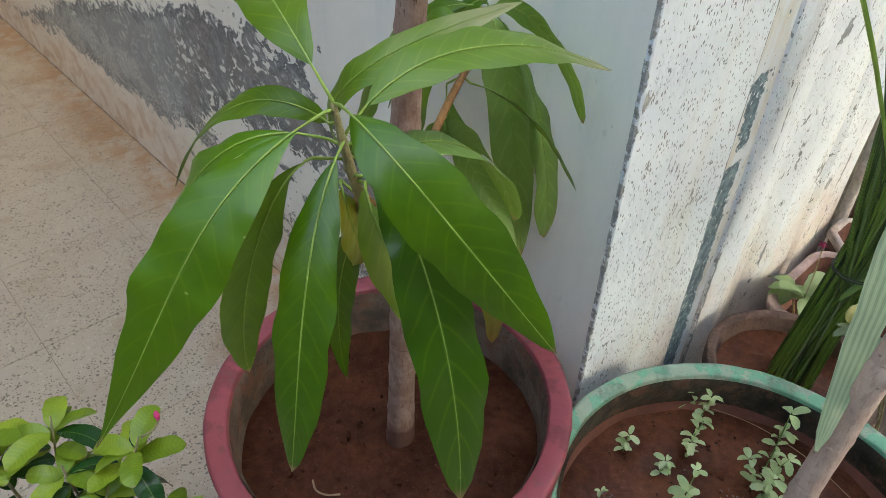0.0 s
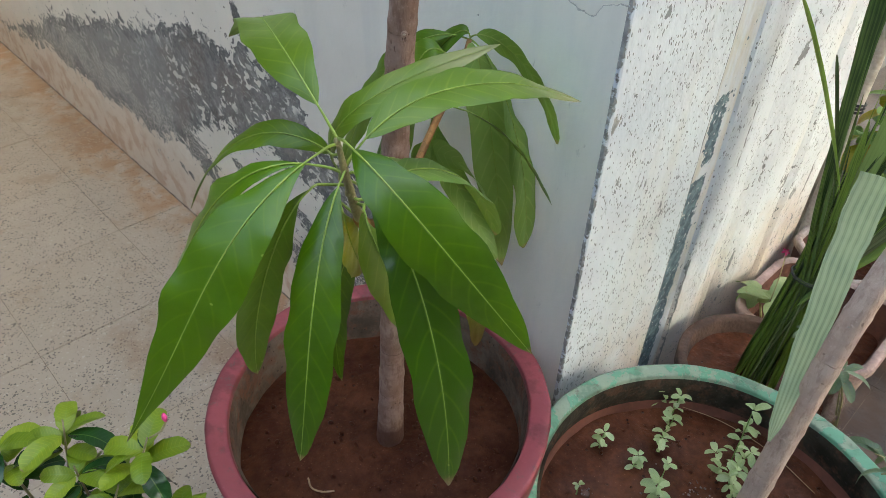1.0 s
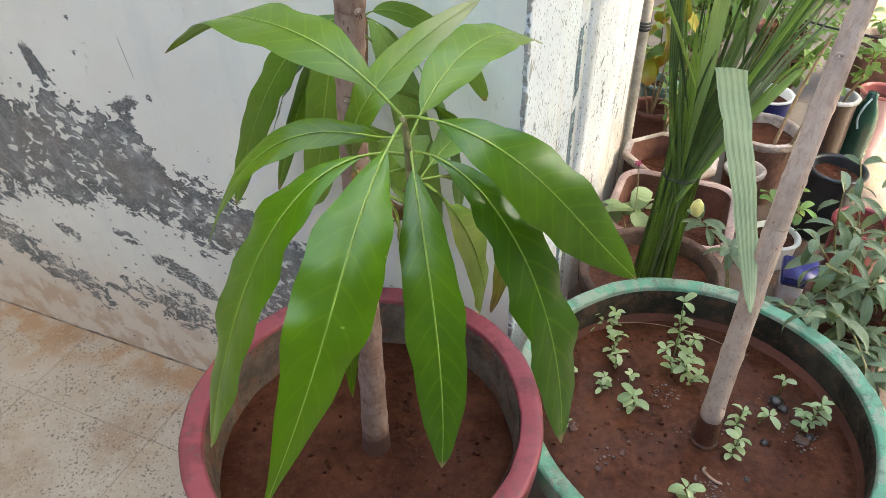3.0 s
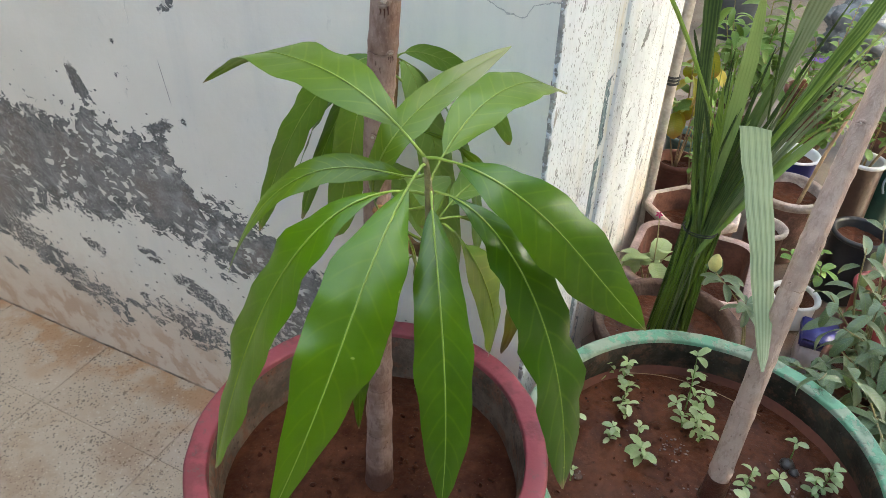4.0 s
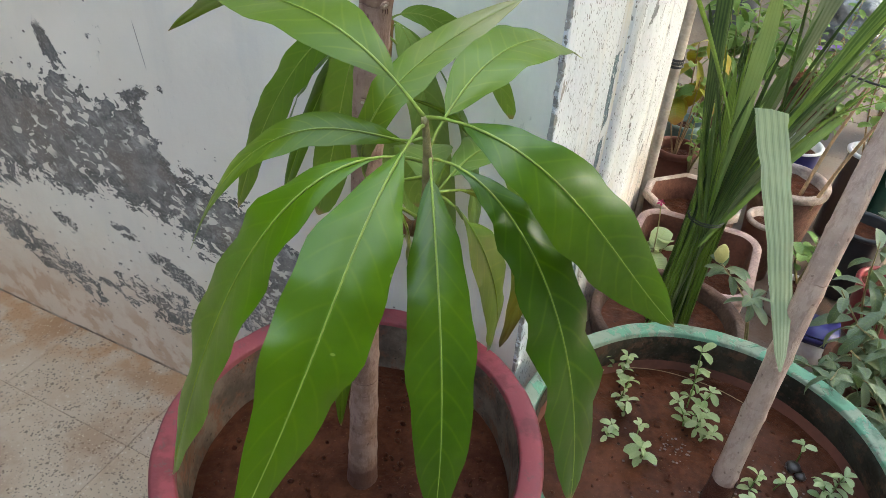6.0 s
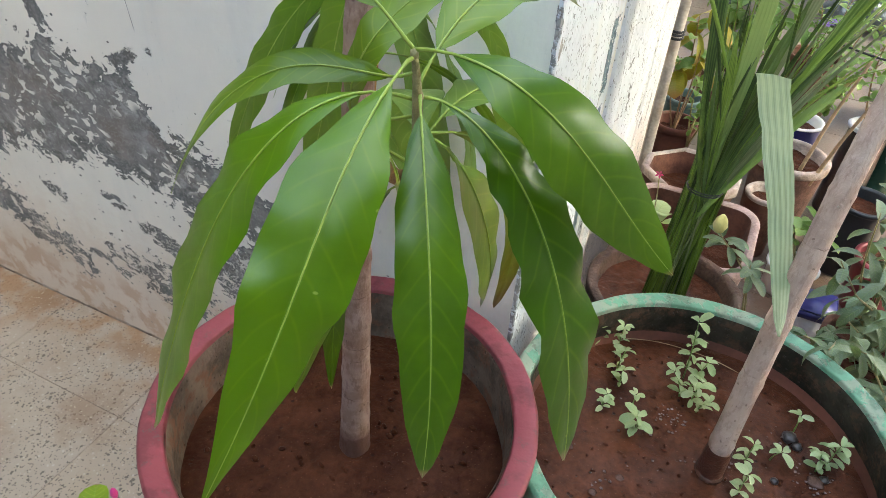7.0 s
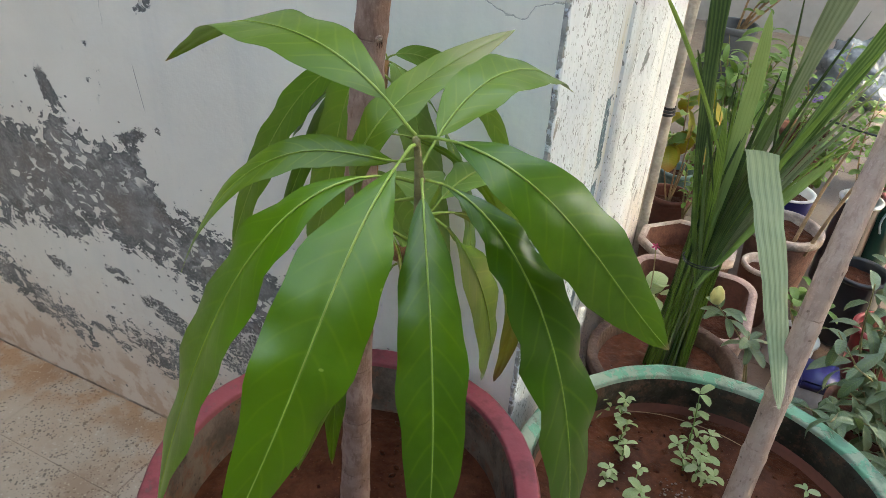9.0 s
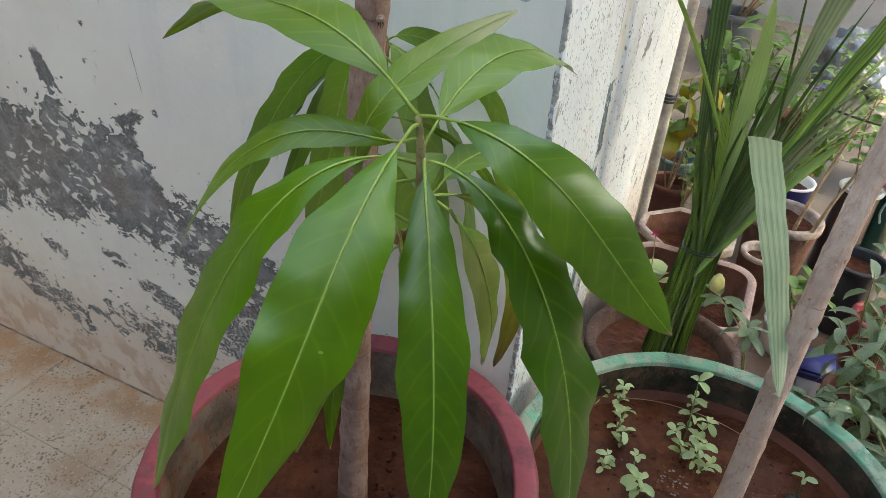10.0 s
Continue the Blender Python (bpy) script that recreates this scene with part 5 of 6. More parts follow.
for i, (x, y, s) in enumerate(((0.362, 0.066, 0.010), (0.372, 0.055, 0.007), (0.088, 0.132, 0.006), (0.405, 0.02, 0.006), (0.352, -0.01, 0.005), (0.335, -0.075, 0.004))):
    bit("pebble", x, y, s, "stone", "small dark wet pebble in the mud", "pebble", 40 + i)
# glossy discs added in place of glints reflected by the wet mud
for i, (x, y, s) in enumerate(((0.118, -0.080, 0.006), (0.186, -0.094, 0.005), (0.163, -0.128, 0.005), (0.262, -0.165, 0.010), (0.285, -0.155, 0.007), (0.305, -0.118, 0.005), (0.396, 0.012, 0.010))):
    bit("foam_patch", x, y, s, "foam", "flat glossy patch standing in for a glint on mud", "foam", 60 + i, 0.07)
rnd = random.Random(77)
froth = bmesh.new()
for cx, cy, spread, count in ((0.296, -0.100, 0.024, 44), (0.392, 0.018, 0.026, 44), (0.222, 0.024, 0.024, 44), (0.165, -0.105, 0.016, 10), (0.118, -0.075, 0.014, 9), (0.350, 0.060, 0.018, 10), (0.270, -0.150, 0.016, 12), (0.250, 0.0, 0.10, 24)):
    for _ in range(count):
        a, q, s = rnd.uniform(0, 6.28), spread * rnd.random() ** 0.7, rnd.uniform(0.0006, 0.0022)
        bmesh.ops.create_icosphere(froth, subdivisions=1, radius=s, matrix=Matrix.Translation((cx + q * math.cos(a), cy + q * math.sin(a), GSOIL + 0.0012)) @ Matrix.Diagonal((1.2, 1.0, 0.7, 1)))
grains = bmesh.new()
for _ in range(190):
    a, q, s = rnd.uniform(0, 6.28), 0.190 * rnd.random() ** 0.5, rnd.uniform(0.0008, 0.0036)
    bmesh.ops.create_icosphere(grains, subdivisions=1, radius=s, matrix=Matrix.Translation((GX + q * math.cos(a), GY + q * math.sin(a), GSOIL + 0.001)) @ Euler((rnd.random() * 3, rnd.random() * 3, 0)).to_matrix().to_4x4() @ Matrix.Diagonal((1.5, 0.8, 0.6, 1)))
tagged(part("mud_crumbs", grains, "mud"), "small wet crumbs of red mud in the green pot", "mud", kind="stuff")
tagged(part("mud_froth", froth, "froth"), "tiny glistening bubbles and grains on the wet mud", "froth", kind="stuff")
bm = bmesh.new()
arc = [(0.300 + 0.016 * math.cos(a), -0.082 + 0.012 * math.sin(a), GSOIL + 0.003 + 0.004 * math.sin(a * 2)) for a in (2.6, 3.2, 3.9, 4.6, 5.3)]
tube(bm, spline(arc, 14), [0.0018] * 15, 6)
tagged(part("bark_curl", bm, "scar"), "curled scrap of pale bark lying in the mud", "bark")
bm = bmesh.new()
tube(bm, spline([(0.120, 0.128, 0.296), (0.18, 0.150, 0.2955), (0.25, 0.153, 0.2955), (0.32, 0.136, 0.2955)], 30), 0.0006, 5)
tagged(part("dry_straw", bm, "straw"), "thin dry straw lying along the tub's inner wall", "straw")


# ---- pots behind the tubs ----
def turned_pot(name, cx, cy, r, h, base, mat, rim_mat, label, soil="soil", lip=0.018, t=0.008, fill=0.13, z0=0.0, group="pots in the yard"):
    """A round flower pot: tapering wall, an outer lip, the inside and its soil."""
    pot = at_place(name, cx, cy, z0, label, "flower pot", group)
    bm = bmesh.new()
    lathe(bm, cx, cy, [(0, z0), (base, z0), (base + 0.003, z0 + 0.006), (r - 0.005, z0 + h - lip)], 40, 0.008, cx * 50)
    part("body", bm, mat, pot)
    bm = bmesh.new()
    lathe(bm, cx, cy, [(r - 0.006, z0 + h - lip - 0.001), (r, z0 + h - lip + 0.002), (r + 0.001, z0 + h - 0.003), (r - 0.002, z0 + h), (r - t, z0 + h), (r - t - 0.002, z0 + h - 0.006), (r - t - 0.008, z0 + h * (1 - fill) - 0.01)], 40, 0.008, cx * 50)
    part("rim", bm, rim_mat, pot)
    bm = bmesh.new()
    ground_relief(bm, cx, cy, r - t - 0.004, z0 + h * (1 - fill), 8, 32, 0.005, cx * 30)
    part("soil", bm, soil, pot)
    return pot


turned_pot("basin_pot", 0.157, 0.338, 0.128, 0.245, 0.09, "clay_brown", "clay_brown", "wide brown clay basin with muddy soil against the wall", "mud", 0.03, 0.014, 0.12)
turned_pot("maroon_pot", 0.040, 1.050, 0.055, 0.195, 0.042, "dark_red", "dark_red", "small dark maroon pot beside the wall end", "soil")
turned_pot("teal_pot", 0.030, 1.240, 0.052, 0.18, 0.042, "teal", "teal", "small teal-grey plastic pot", "soil")
turned_pot("blue_pot", 0.318, 1.245, 0.064, 0.190, 0.052, "blue_pot", "white_plastic", "dark blue plastic pot with a white rim", "soil", 0.006)
turned_pot("clay_pot", 0.320, 1.050, 0.088, 0.185, 0.066, "terracotta", "clay_rim", "round terracotta pot with a chalky pale rim", "soil", 0.02, 0.012)
turned_pot("clay_pot", 0.290, 0.890, 0.047, 0.16, 0.036, "clay_red", "clay_rim", "small clay pot with a pale rim", "soil", 0.012)
turned_pot("black_tub", 0.484, 0.935, 0.064, 0.180, 0.055, "black_pot", "black_pot", "black plastic pot half full of dark soil", "soil", 0.012)
turned_pot("grow_bag", 0.468, 1.175, 0.050, 0.245, 0.046, "brown_film", "crate", "brown grow bag with a grey folded rim", "soil", 0.01)
turned_pot("pink_pot", 0.584, 1.330, 0.052, 0.205, 0.040, "pink_plastic", "pink_inside", "faded pink plastic pot with a red inside", "soil", 0.008)
turned_pot("red_plastic_pot", 0.548, 0.800, 0.064, 0.135, 0.048, "red_plastic", "red_plastic", "low red plastic pot under the grey-green shrub", "soil", 0.012)
turned_pot("shrub_pot", 0.500, 0.430, 0.085, 0.20, 0.06, "clay_brown", "clay_red", "brown clay pot of the grey-green shrub", "soil", 0.02)
turned_pot("far_pot", 0.640, 1.780, 0.110, 0.17, 0.085, "terracotta", "clay_rim", "terracotta bowl full of small green plants", "soil", 0.02)
turned_pot("leafy_pot", 0.100, 1.480, 0.075, 0.20, 0.055, "terracotta", "clay_rim", "terracotta pot of a bushy green plant", "soil", 0.02)
turned_pot("slate_tub", -0.020, 2.720, 0.11, 0.24, 0.09, "tub", "tub", "wide slate-grey plastic tub by the yard wall", "tub", 0.03, 0.012, 0.5)
turned_pot("rear_pot", 0.330, 1.700, 0.08, 0.20, 0.06, "dark_red", "clay_red", "dark clay pot of a small flowering plant", "soil", 0.02)
turned_pot("corner_pot", -0.235, -0.590, 0.085, 0.20, 0.062, "terracotta", "clay_rim", "small terracotta pot of a periwinkle bush", "soil", 0.02)
turned_pot("dish", 0.385, 0.780, 0.055, 0.07, 0.045, "white_plastic", "white_plastic", "shallow white plastic dish between the pots", "soil", 0.006)


def rounded_ring(x0, x1, y0, y1, r, n=8):
    out = []
    for cx, cy, a0 in ((x1 - r, y1 - r, 0), (x0 + r, y1 - r, 90), (x0 + r, y0 + r, 180), (x1 - r, y0 + r, 270)):
        for k in range(n + 1):
            a = radians(a0 + 90 * k / n)
            out.append((cx + r * math.cos(a), cy + r * math.sin(a)))
    return out


def loft(bm, rings):
    rows = [[bm.verts.new((x, y, z)) for x, y in ring] for ring, z in rings]
    for a, b in zip(rows, rows[1:]):
        for k in range(len(a)):
            j = (k + 1) % len(a)
            bm.faces.new((a[k], a[j], b[j], b[k]))
    return rows


def trough(name, x0, x1, y0, y1, h, r, mat, rim, inside, label, corner=8, fill=0.3):
    pot = at_place(name, (x0 + x1) / 2, (y0 + y1) / 2, 0, label, "planter", "pots in the yard")

    def ring(d, rr=None):
        return rounded_ring(x0 + d, x1 - d, y0 + d, y1 - d, max(0.004, (r if rr is None else rr) - d), corner)

    bm = bmesh.new()
    rows = loft(bm, [(ring(0.022), 0), (ring(0.018), 0.01), (ring(0.006), h - 0.022)])
    bm.faces.new(rows[0][::-1])
    part("body", bm, mat, pot)
    bm = bmesh.new()
    loft(bm, [(ring(0.006), h - 0.023), (ring(0.0), h - 0.019), (ring(0.0), h - 0.004), (ring(0.003), h), (ring(0.014), h), (ring(0.017), h - 0.004)])
    part("rim", bm, rim, pot)
    bm = bmesh.new()
    loft(bm, [(ring(0.0165), h - 0.0035), (ring(0.020), h - 0.02), (ring(0.026), h * (1 - fill) - 0.01)])
    part("inner_wall", bm, inside, pot)
    bm = bmesh.new()
    rr = ring(0.022)
    c = bm.verts.new(((x0 + x1) / 2, (y0 + y1) / 2, h * (1 - fill)))
    inner = [bm.verts.new((x + (c.co.x - x) * 0.5, y + (c.co.y - y) * 0.5, h * (1 - fill) + 0.006 * noise.noise(Vector((x * 40, y * 40, 2))))) for x, y in rr]
    outer = [bm.verts.new((x, y, h * (1 - fill) + 0.006 * noise.noise(Vector((x * 40, y * 40, 1))))) for x, y in rr]
    for k in range(len(rr)):
        j = (k + 1) % len(rr)
        bm.faces.new((outer[k], outer[j], inner[j], inner[k]))
        bm.faces.new((inner[k], inner[j], c))
    part("soil", bm, "soil", pot)
    return pot


trough("clay_planter", 0.032, 0.285, 0.482, 0.730, 0.205, 0.055, "clay_pink", "clay_pink", "clay_red", "pinkish clay planter with rounded corners", 8, 0.35)
trough("clay_planter", 0.014, 0.228, 0.745, 0.950, 0.185, 0.075, "terracotta", "clay_rim", "clay_red", "eight-sided terracotta planter with a chalky rim", 1, 0.3)

# bottle, crate, bag, pipe, cable
bottle = at_place("green_bottle", 0.545, 1.205, 0, "tall dark green plastic bottle standing between pots", "bottle")
bm = bmesh.new()
lathe(bm, 0.545, 1.205, [(0, 0.0), (0.031, 0.0), (0.034, 0.01), (0.034, 0.09), (0.032, 0.10), (0.034, 0.11), (0.033, 0.17), (0.026, 0.205), (0.014, 0.232), (0.0125, 0.25), (0.0, 0.251)], 24)
part("body", bm, "green_glass", bottle)
bm = bmesh.new()
tube(bm, spline([(0.533, 1.172, 0.165), (0.524, 1.165, 0.195), (0.530, 1.170, 0.225), (0.543, 1.190, 0.240)], 14), 0.0026, 8)
part("handle", bm, "pale_blue", bottle, "pale blue plastic strap")
crate = at_place("small_crate", 0.435, 0.640, 0, "small worn white and blue plastic crate on the floor", "crate")
bm = bmesh.new()
box(bm, 0.405, 0.470, 0.605, 0.680, 0.0, 0.085, 0.004)
part("body", bm, "crate", crate)
bm = bmesh.new()
box(bm, 0.402, 0.473, 0.602, 0.683, 0.070, 0.092, 0.003)
part("rim", bm, "blue_pot", crate)
bm = bmesh.new()
bmesh.ops.create_icosphere(bm, subdivisions=5, radius=0.16)
for v in bm.verts:
    n = v.co.normalized()
    f = 1 + 0.42 * noise.noise(n * 2.3 + Vector((4, 0, 0))) + 0.22 * abs(noise.noise(n * 5.5)) + 0.10 * abs(noise.noise(n * 12))
    v.co = Vector((n.x * 0.15 * f, n.y * 0.15 * f, max(-0.10, n.z * 0.13 * f)))
bmesh.ops.translate(bm, vec=(0.500, 2.72, 0.10), verts=bm.verts)
tagged(part("plastic_bag", bm, "bag"), "crumpled grey plastic bag lying by the yard wall", "bag")
pipe = at_place("drain_pipe", 0.004, 0.890, 0, "thin grimy white pipe tied to the wall end", "pipe")
bm = bmesh.new()
tube(bm, spline([(0.012, 0.895, 0.0), (0.008, 0.89, 0.5), (0.010, 0.89, 1.2), (0.010, 0.89, 2.6)], 30), 0.011, 12)
part("tube", bm, "pipe", pipe)
bm = bmesh.new()
tube(bm, spline([(-0.006, 0.915, 0.0), (-0.012, 0.912, 0.6), (-0.008, 0.91, 1.2), (-0.01, 0.91, 2.6)], 30), 0.007, 10)
part("tube", bm, "pipe", pipe)
for z in (0.455, 0.463, 0.470):
    bm = bmesh.new()
    lathe(bm, 0.005, 0.894, [(0.0155, z - 0.003), (0.0185, z), (0.0155, z + 0.003)], 18, 0.05, z)
    part("wire_loop", bm, "wire", pipe, "twisted black wire")
bm = bmesh.new()
tube(bm, spline([(0.33, 1.15, 0.425), (0.45, 1.15, 0.41), (0.62, 1.15, 0.415), (1.2, 1.3, 0.50)], 24), 0.0028, 6)
cable = part("cable", bm, "wire")
tagged(cable, "thin dark cable slung over the pots", "cable")


# ---- the tied palm ----
def palm_blade(parent, p, width, mat, roll, seed, side=None, fold=0.5, n=16):
    bm = bmesh.new()
    blade(bm, p, width, roll, 0, fold, 0.02, 2, seed, n, 6, 0.0, 0.25, 0.45, side)
    return part("palm_leaflet", bm, mat, parent)


palm = at_place("palm", 0.163, 0.336, 0.216, "potted palm whose long narrow leaves are tied into a sheaf", "palm")
rnd = random.Random(5)
TIE = Vector((0.168, 0.352, 0.440))
for i in range(120):
    f = (i + 0.5) / 120
    a, q = rnd.uniform(0, 6.28), rnd.random() ** 0.5
    low = Vector((0.158 + 0.036 * q * math.cos(a), 0.335 + 0.022 * q * math.sin(a), 0.205))
    tie = TIE + Vector((0.020 * q * math.cos(a + 0.4), 0.014 * q * math.sin(a + 0.4), 0))
    reach = rnd.uniform(0.25, 1.0) if rnd.random() < 0.75 else rnd.uniform(1.0, 1.7)
    top = TIE + Vector((-0.048 + 0.115 * f * (0.5 + 0.5 * reach) + rnd.uniform(-0.010, 0.010), 0.02 + 0.06 * reach, 0.05 + 0.125 * reach - 0.02 * f))
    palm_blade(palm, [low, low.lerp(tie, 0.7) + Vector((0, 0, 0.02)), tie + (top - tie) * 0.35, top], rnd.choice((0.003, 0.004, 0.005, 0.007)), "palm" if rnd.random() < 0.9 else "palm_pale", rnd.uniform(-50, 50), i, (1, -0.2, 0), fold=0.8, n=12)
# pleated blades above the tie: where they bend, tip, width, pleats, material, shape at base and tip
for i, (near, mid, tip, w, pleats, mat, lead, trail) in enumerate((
        ((0.126, 0.385, 0.54), (0.104, 0.41, 0.69), (0.080, 0.42, 0.95), 0.029, 4, "palm_shade", 1.3, 0.12),
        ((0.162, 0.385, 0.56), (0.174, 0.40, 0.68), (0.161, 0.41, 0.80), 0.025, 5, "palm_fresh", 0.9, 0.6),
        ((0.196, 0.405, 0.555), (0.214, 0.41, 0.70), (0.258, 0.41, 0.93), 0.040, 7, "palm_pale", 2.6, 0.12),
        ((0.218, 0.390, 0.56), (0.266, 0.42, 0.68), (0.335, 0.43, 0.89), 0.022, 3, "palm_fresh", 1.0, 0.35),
        ((0.184, 0.375, 0.53), (0.190, 0.40, 0.60), (0.206, 0.42, 0.68), 0.020, 4, "palm_shade", 0.7, 0.7),
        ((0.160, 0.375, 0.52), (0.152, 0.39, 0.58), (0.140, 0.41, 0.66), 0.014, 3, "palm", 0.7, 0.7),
        ((0.205, 0.380, 0.53), (0.228, 0.41, 0.59), (0.262, 0.42, 0.665), 0.018, 3, "palm_shade", 0.7, 0.6),
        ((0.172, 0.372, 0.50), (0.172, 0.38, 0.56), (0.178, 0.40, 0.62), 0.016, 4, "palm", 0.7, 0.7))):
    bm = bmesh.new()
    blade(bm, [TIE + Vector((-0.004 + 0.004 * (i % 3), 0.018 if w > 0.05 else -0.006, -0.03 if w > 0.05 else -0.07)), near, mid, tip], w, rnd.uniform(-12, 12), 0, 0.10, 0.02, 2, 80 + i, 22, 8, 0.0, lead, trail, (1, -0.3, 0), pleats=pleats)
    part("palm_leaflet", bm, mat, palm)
# narrow split strips: bend, tip, width, material
for i, (mid, tip, w, mat) in enumerate((
        ((0.240, 0.40, 0.600), (0.308, 0.42, 0.730), 0.008, "palm_pale"), ((0.246, 0.40, 0.596), (0.322, 0.43, 0.728), 0.006, "palm_pale"),
        ((0.250, 0.40, 0.590), (0.318, 0.42, 0.700), 0.007, "palm_pale"), ((0.244, 0.40, 0.575), (0.326, 0.42, 0.672), 0.005, "palm"),
        ((0.228, 0.40, 0.600), (0.290, 0.43, 0.750), 0.006, "palm_fresh"), ((0.205, 0.40, 0.640), (0.232, 0.42, 0.800), 0.003, "palm_fresh"),
        ((0.236, 0.40, 0.630), (0.262, 0.43, 0.700), 0.007, "palm_pale"), ((0.226, 0.40, 0.620), (0.250, 0.42, 0.720), 0.006, "palm_pale"),
        ((0.120, 0.385, 0.560), (0.112, 0.40, 0.640), 0.007, "palm"), ((0.140, 0.385, 0.570), (0.120, 0.41, 0.690), 0.006, "palm"),
        ((0.232, 0.40, 0.615), (0.330, 0.43, 0.775), 0.007, "palm_fresh"), ((0.222, 0.39, 0.600), (0.312, 0.42, 0.790), 0.009, "palm"), ((0.206, 0.39, 0.610), (0.275, 0.42, 0.815), 0.006, "palm"),
        ((0.190, 0.38, 0.600), (0.222, 0.40, 0.760), 0.008, "palm_shade"), ((0.178, 0.38, 0.590), (0.196, 0.40, 0.730), 0.007, "palm"), ((0.214, 0.38, 0.580), (0.290, 0.41, 0.690), 0.008, "palm_shade"),
        ((0.200, 0.38, 0.570), (0.255, 0.40, 0.655), 0.009, "palm_shade"), ((0.188, 0.38, 0.560), (0.225, 0.40, 0.640), 0.010, "palm_shade"), ((0.158, 0.38, 0.580), (0.150, 0.40, 0.720), 0.006, "palm"),
        ((0.132, 0.38, 0.580), (0.108, 0.40, 0.760), 0.006, "palm_shade"), ((0.165, 0.390, 0.590), (0.215, 0.42, 0.650), 0.004, "palm_fresh"), ((0.150, 0.380, 0.570), (0.190, 0.40, 0.690), 0.005, "palm"))):
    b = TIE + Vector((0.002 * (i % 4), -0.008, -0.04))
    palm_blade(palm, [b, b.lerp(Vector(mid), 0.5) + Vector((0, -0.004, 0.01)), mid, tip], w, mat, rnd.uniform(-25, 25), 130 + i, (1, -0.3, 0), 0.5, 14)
bm = bmesh.new()
blade(bm, [TIE + Vector((0.0, -0.012, -0.05)), TIE + Vector((0.03, -0.004, 0.03)), TIE + Vector((0.08, 0.05, 0.10)), (0.303, 0.45, 0.605)], 0.017, 10, 0, 0.5, 0.0, 2, 79, 18, 6, 0.0, 0.5, 0.30, (1, -0.3, 0))
part("leaf_stalk", bm, "fresh", palm, "flat yellow-green leaf stalk")
# thin loose strips
for i, (pts, r) in enumerate((([(0.040, 0.30, 0.822), (0.075, 0.30, 0.775), (0.115, 0.30, 0.71), (0.165, 0.31, 0.60)], 0.006), ([(0.215, 0.36, 0.63), (0.209, 0.355, 0.70), (0.201, 0.35, 0.77), (0.194, 0.35, 0.84)], 0.005),
                              ([(0.087, 0.35, 0.75), (0.108, 0.345, 0.70), (0.135, 0.345, 0.63), (0.157, 0.35, 0.55)], 0.005), ([(0.175, 0.36, 0.46), (0.22, 0.40, 0.56), (0.28, 0.43, 0.62), (0.36, 0.45, 0.645)], 0.004))):
    palm_blade(palm, pts, r, "palm", 20, 120 + i, (1, -0.3, 0), 0.6)
# one leaflet is broken over and hangs towards the green pot
bm = bmesh.new()
blade(bm, [(0.172, 0.350, 0.45), (0.180, 0.325, 0.54), (0.190, 0.300, 0.61), (0.200, 0.284, 0.657)], 0.020, 0, 0, 0.70, 0.0, 1, 3, 12, 6, 0.0, 0.5, 0.001, (0.9, 0.35, 0))
bent = part("palm_leaflet", bm, "palm_shade", palm, "broad dull leaflet broken over and hanging down")
bm = bmesh.new()
blade(bm, [(0.200, 0.283, 0.658), (0.218, 0.17, 0.650), (0.252, 0.03, 0.615), (0.275, -0.076, 0.558)], 0.041, 0, 0, 0.10, 0.0, 1, 4, 22, 8, 0.0, 0.001, 0.42, (0.9, 0.35, 0))
part("hanging_end", bm, "palm_hang", bent)
for z, d in ((0.436, 0.0), (0.441, 0.002)):
    bm = bmesh.new()
    lathe(bm, 0.166, 0.350, [(0.0245 + d, z - 0.0012), (0.0265 + d, z), (0.0245 + d, z + 0.0012)], 26, 0.06, z, 0.8)
    part("tie_wire", bm, "wire", palm, "thin dark wire")


# ---- bushes ----
def bush(name, base, label, category, stems, leaf_sets, stem_mat, seed, stem_r=0.0028):
    """Stems from the base to each end, with leaves all along: leaf_sets are (mesh, count for each stem, from, pitch range, size range)."""
    ob = at_place(name, *base, label, category)
    r = random.Random(seed)
    for end in stems:
        b, e = Vector(base), Vector(end)
        bend = Vector((r.uniform(-0.02, 0.02), r.uniform(-0.02, 0.02), 0.02))
        line = spline([b, b + (e - b) * 0.5 + bend, e], 14)
        bm = bmesh.new()
        tube(bm, line, [stem_r * (1 - 0.65 * i / 14) for i in range(15)], 6)
        part("stem", bm, stem_mat, ob)
        for me, count, start, pitch, size in leaf_sets:
            yaw = r.uniform(0, 360)
            for k in range(count):
                f = start + (1 - start) * (k + 0.5) / count
                p = line[min(14, int(14 * f))]
                yaw += 137.5 + r.uniform(-20, 20)
                shared("leaf", me, heading(p, yaw, r.uniform(*pitch), r.uniform(-20, 20), r.uniform(*size)), ob)
    return ob


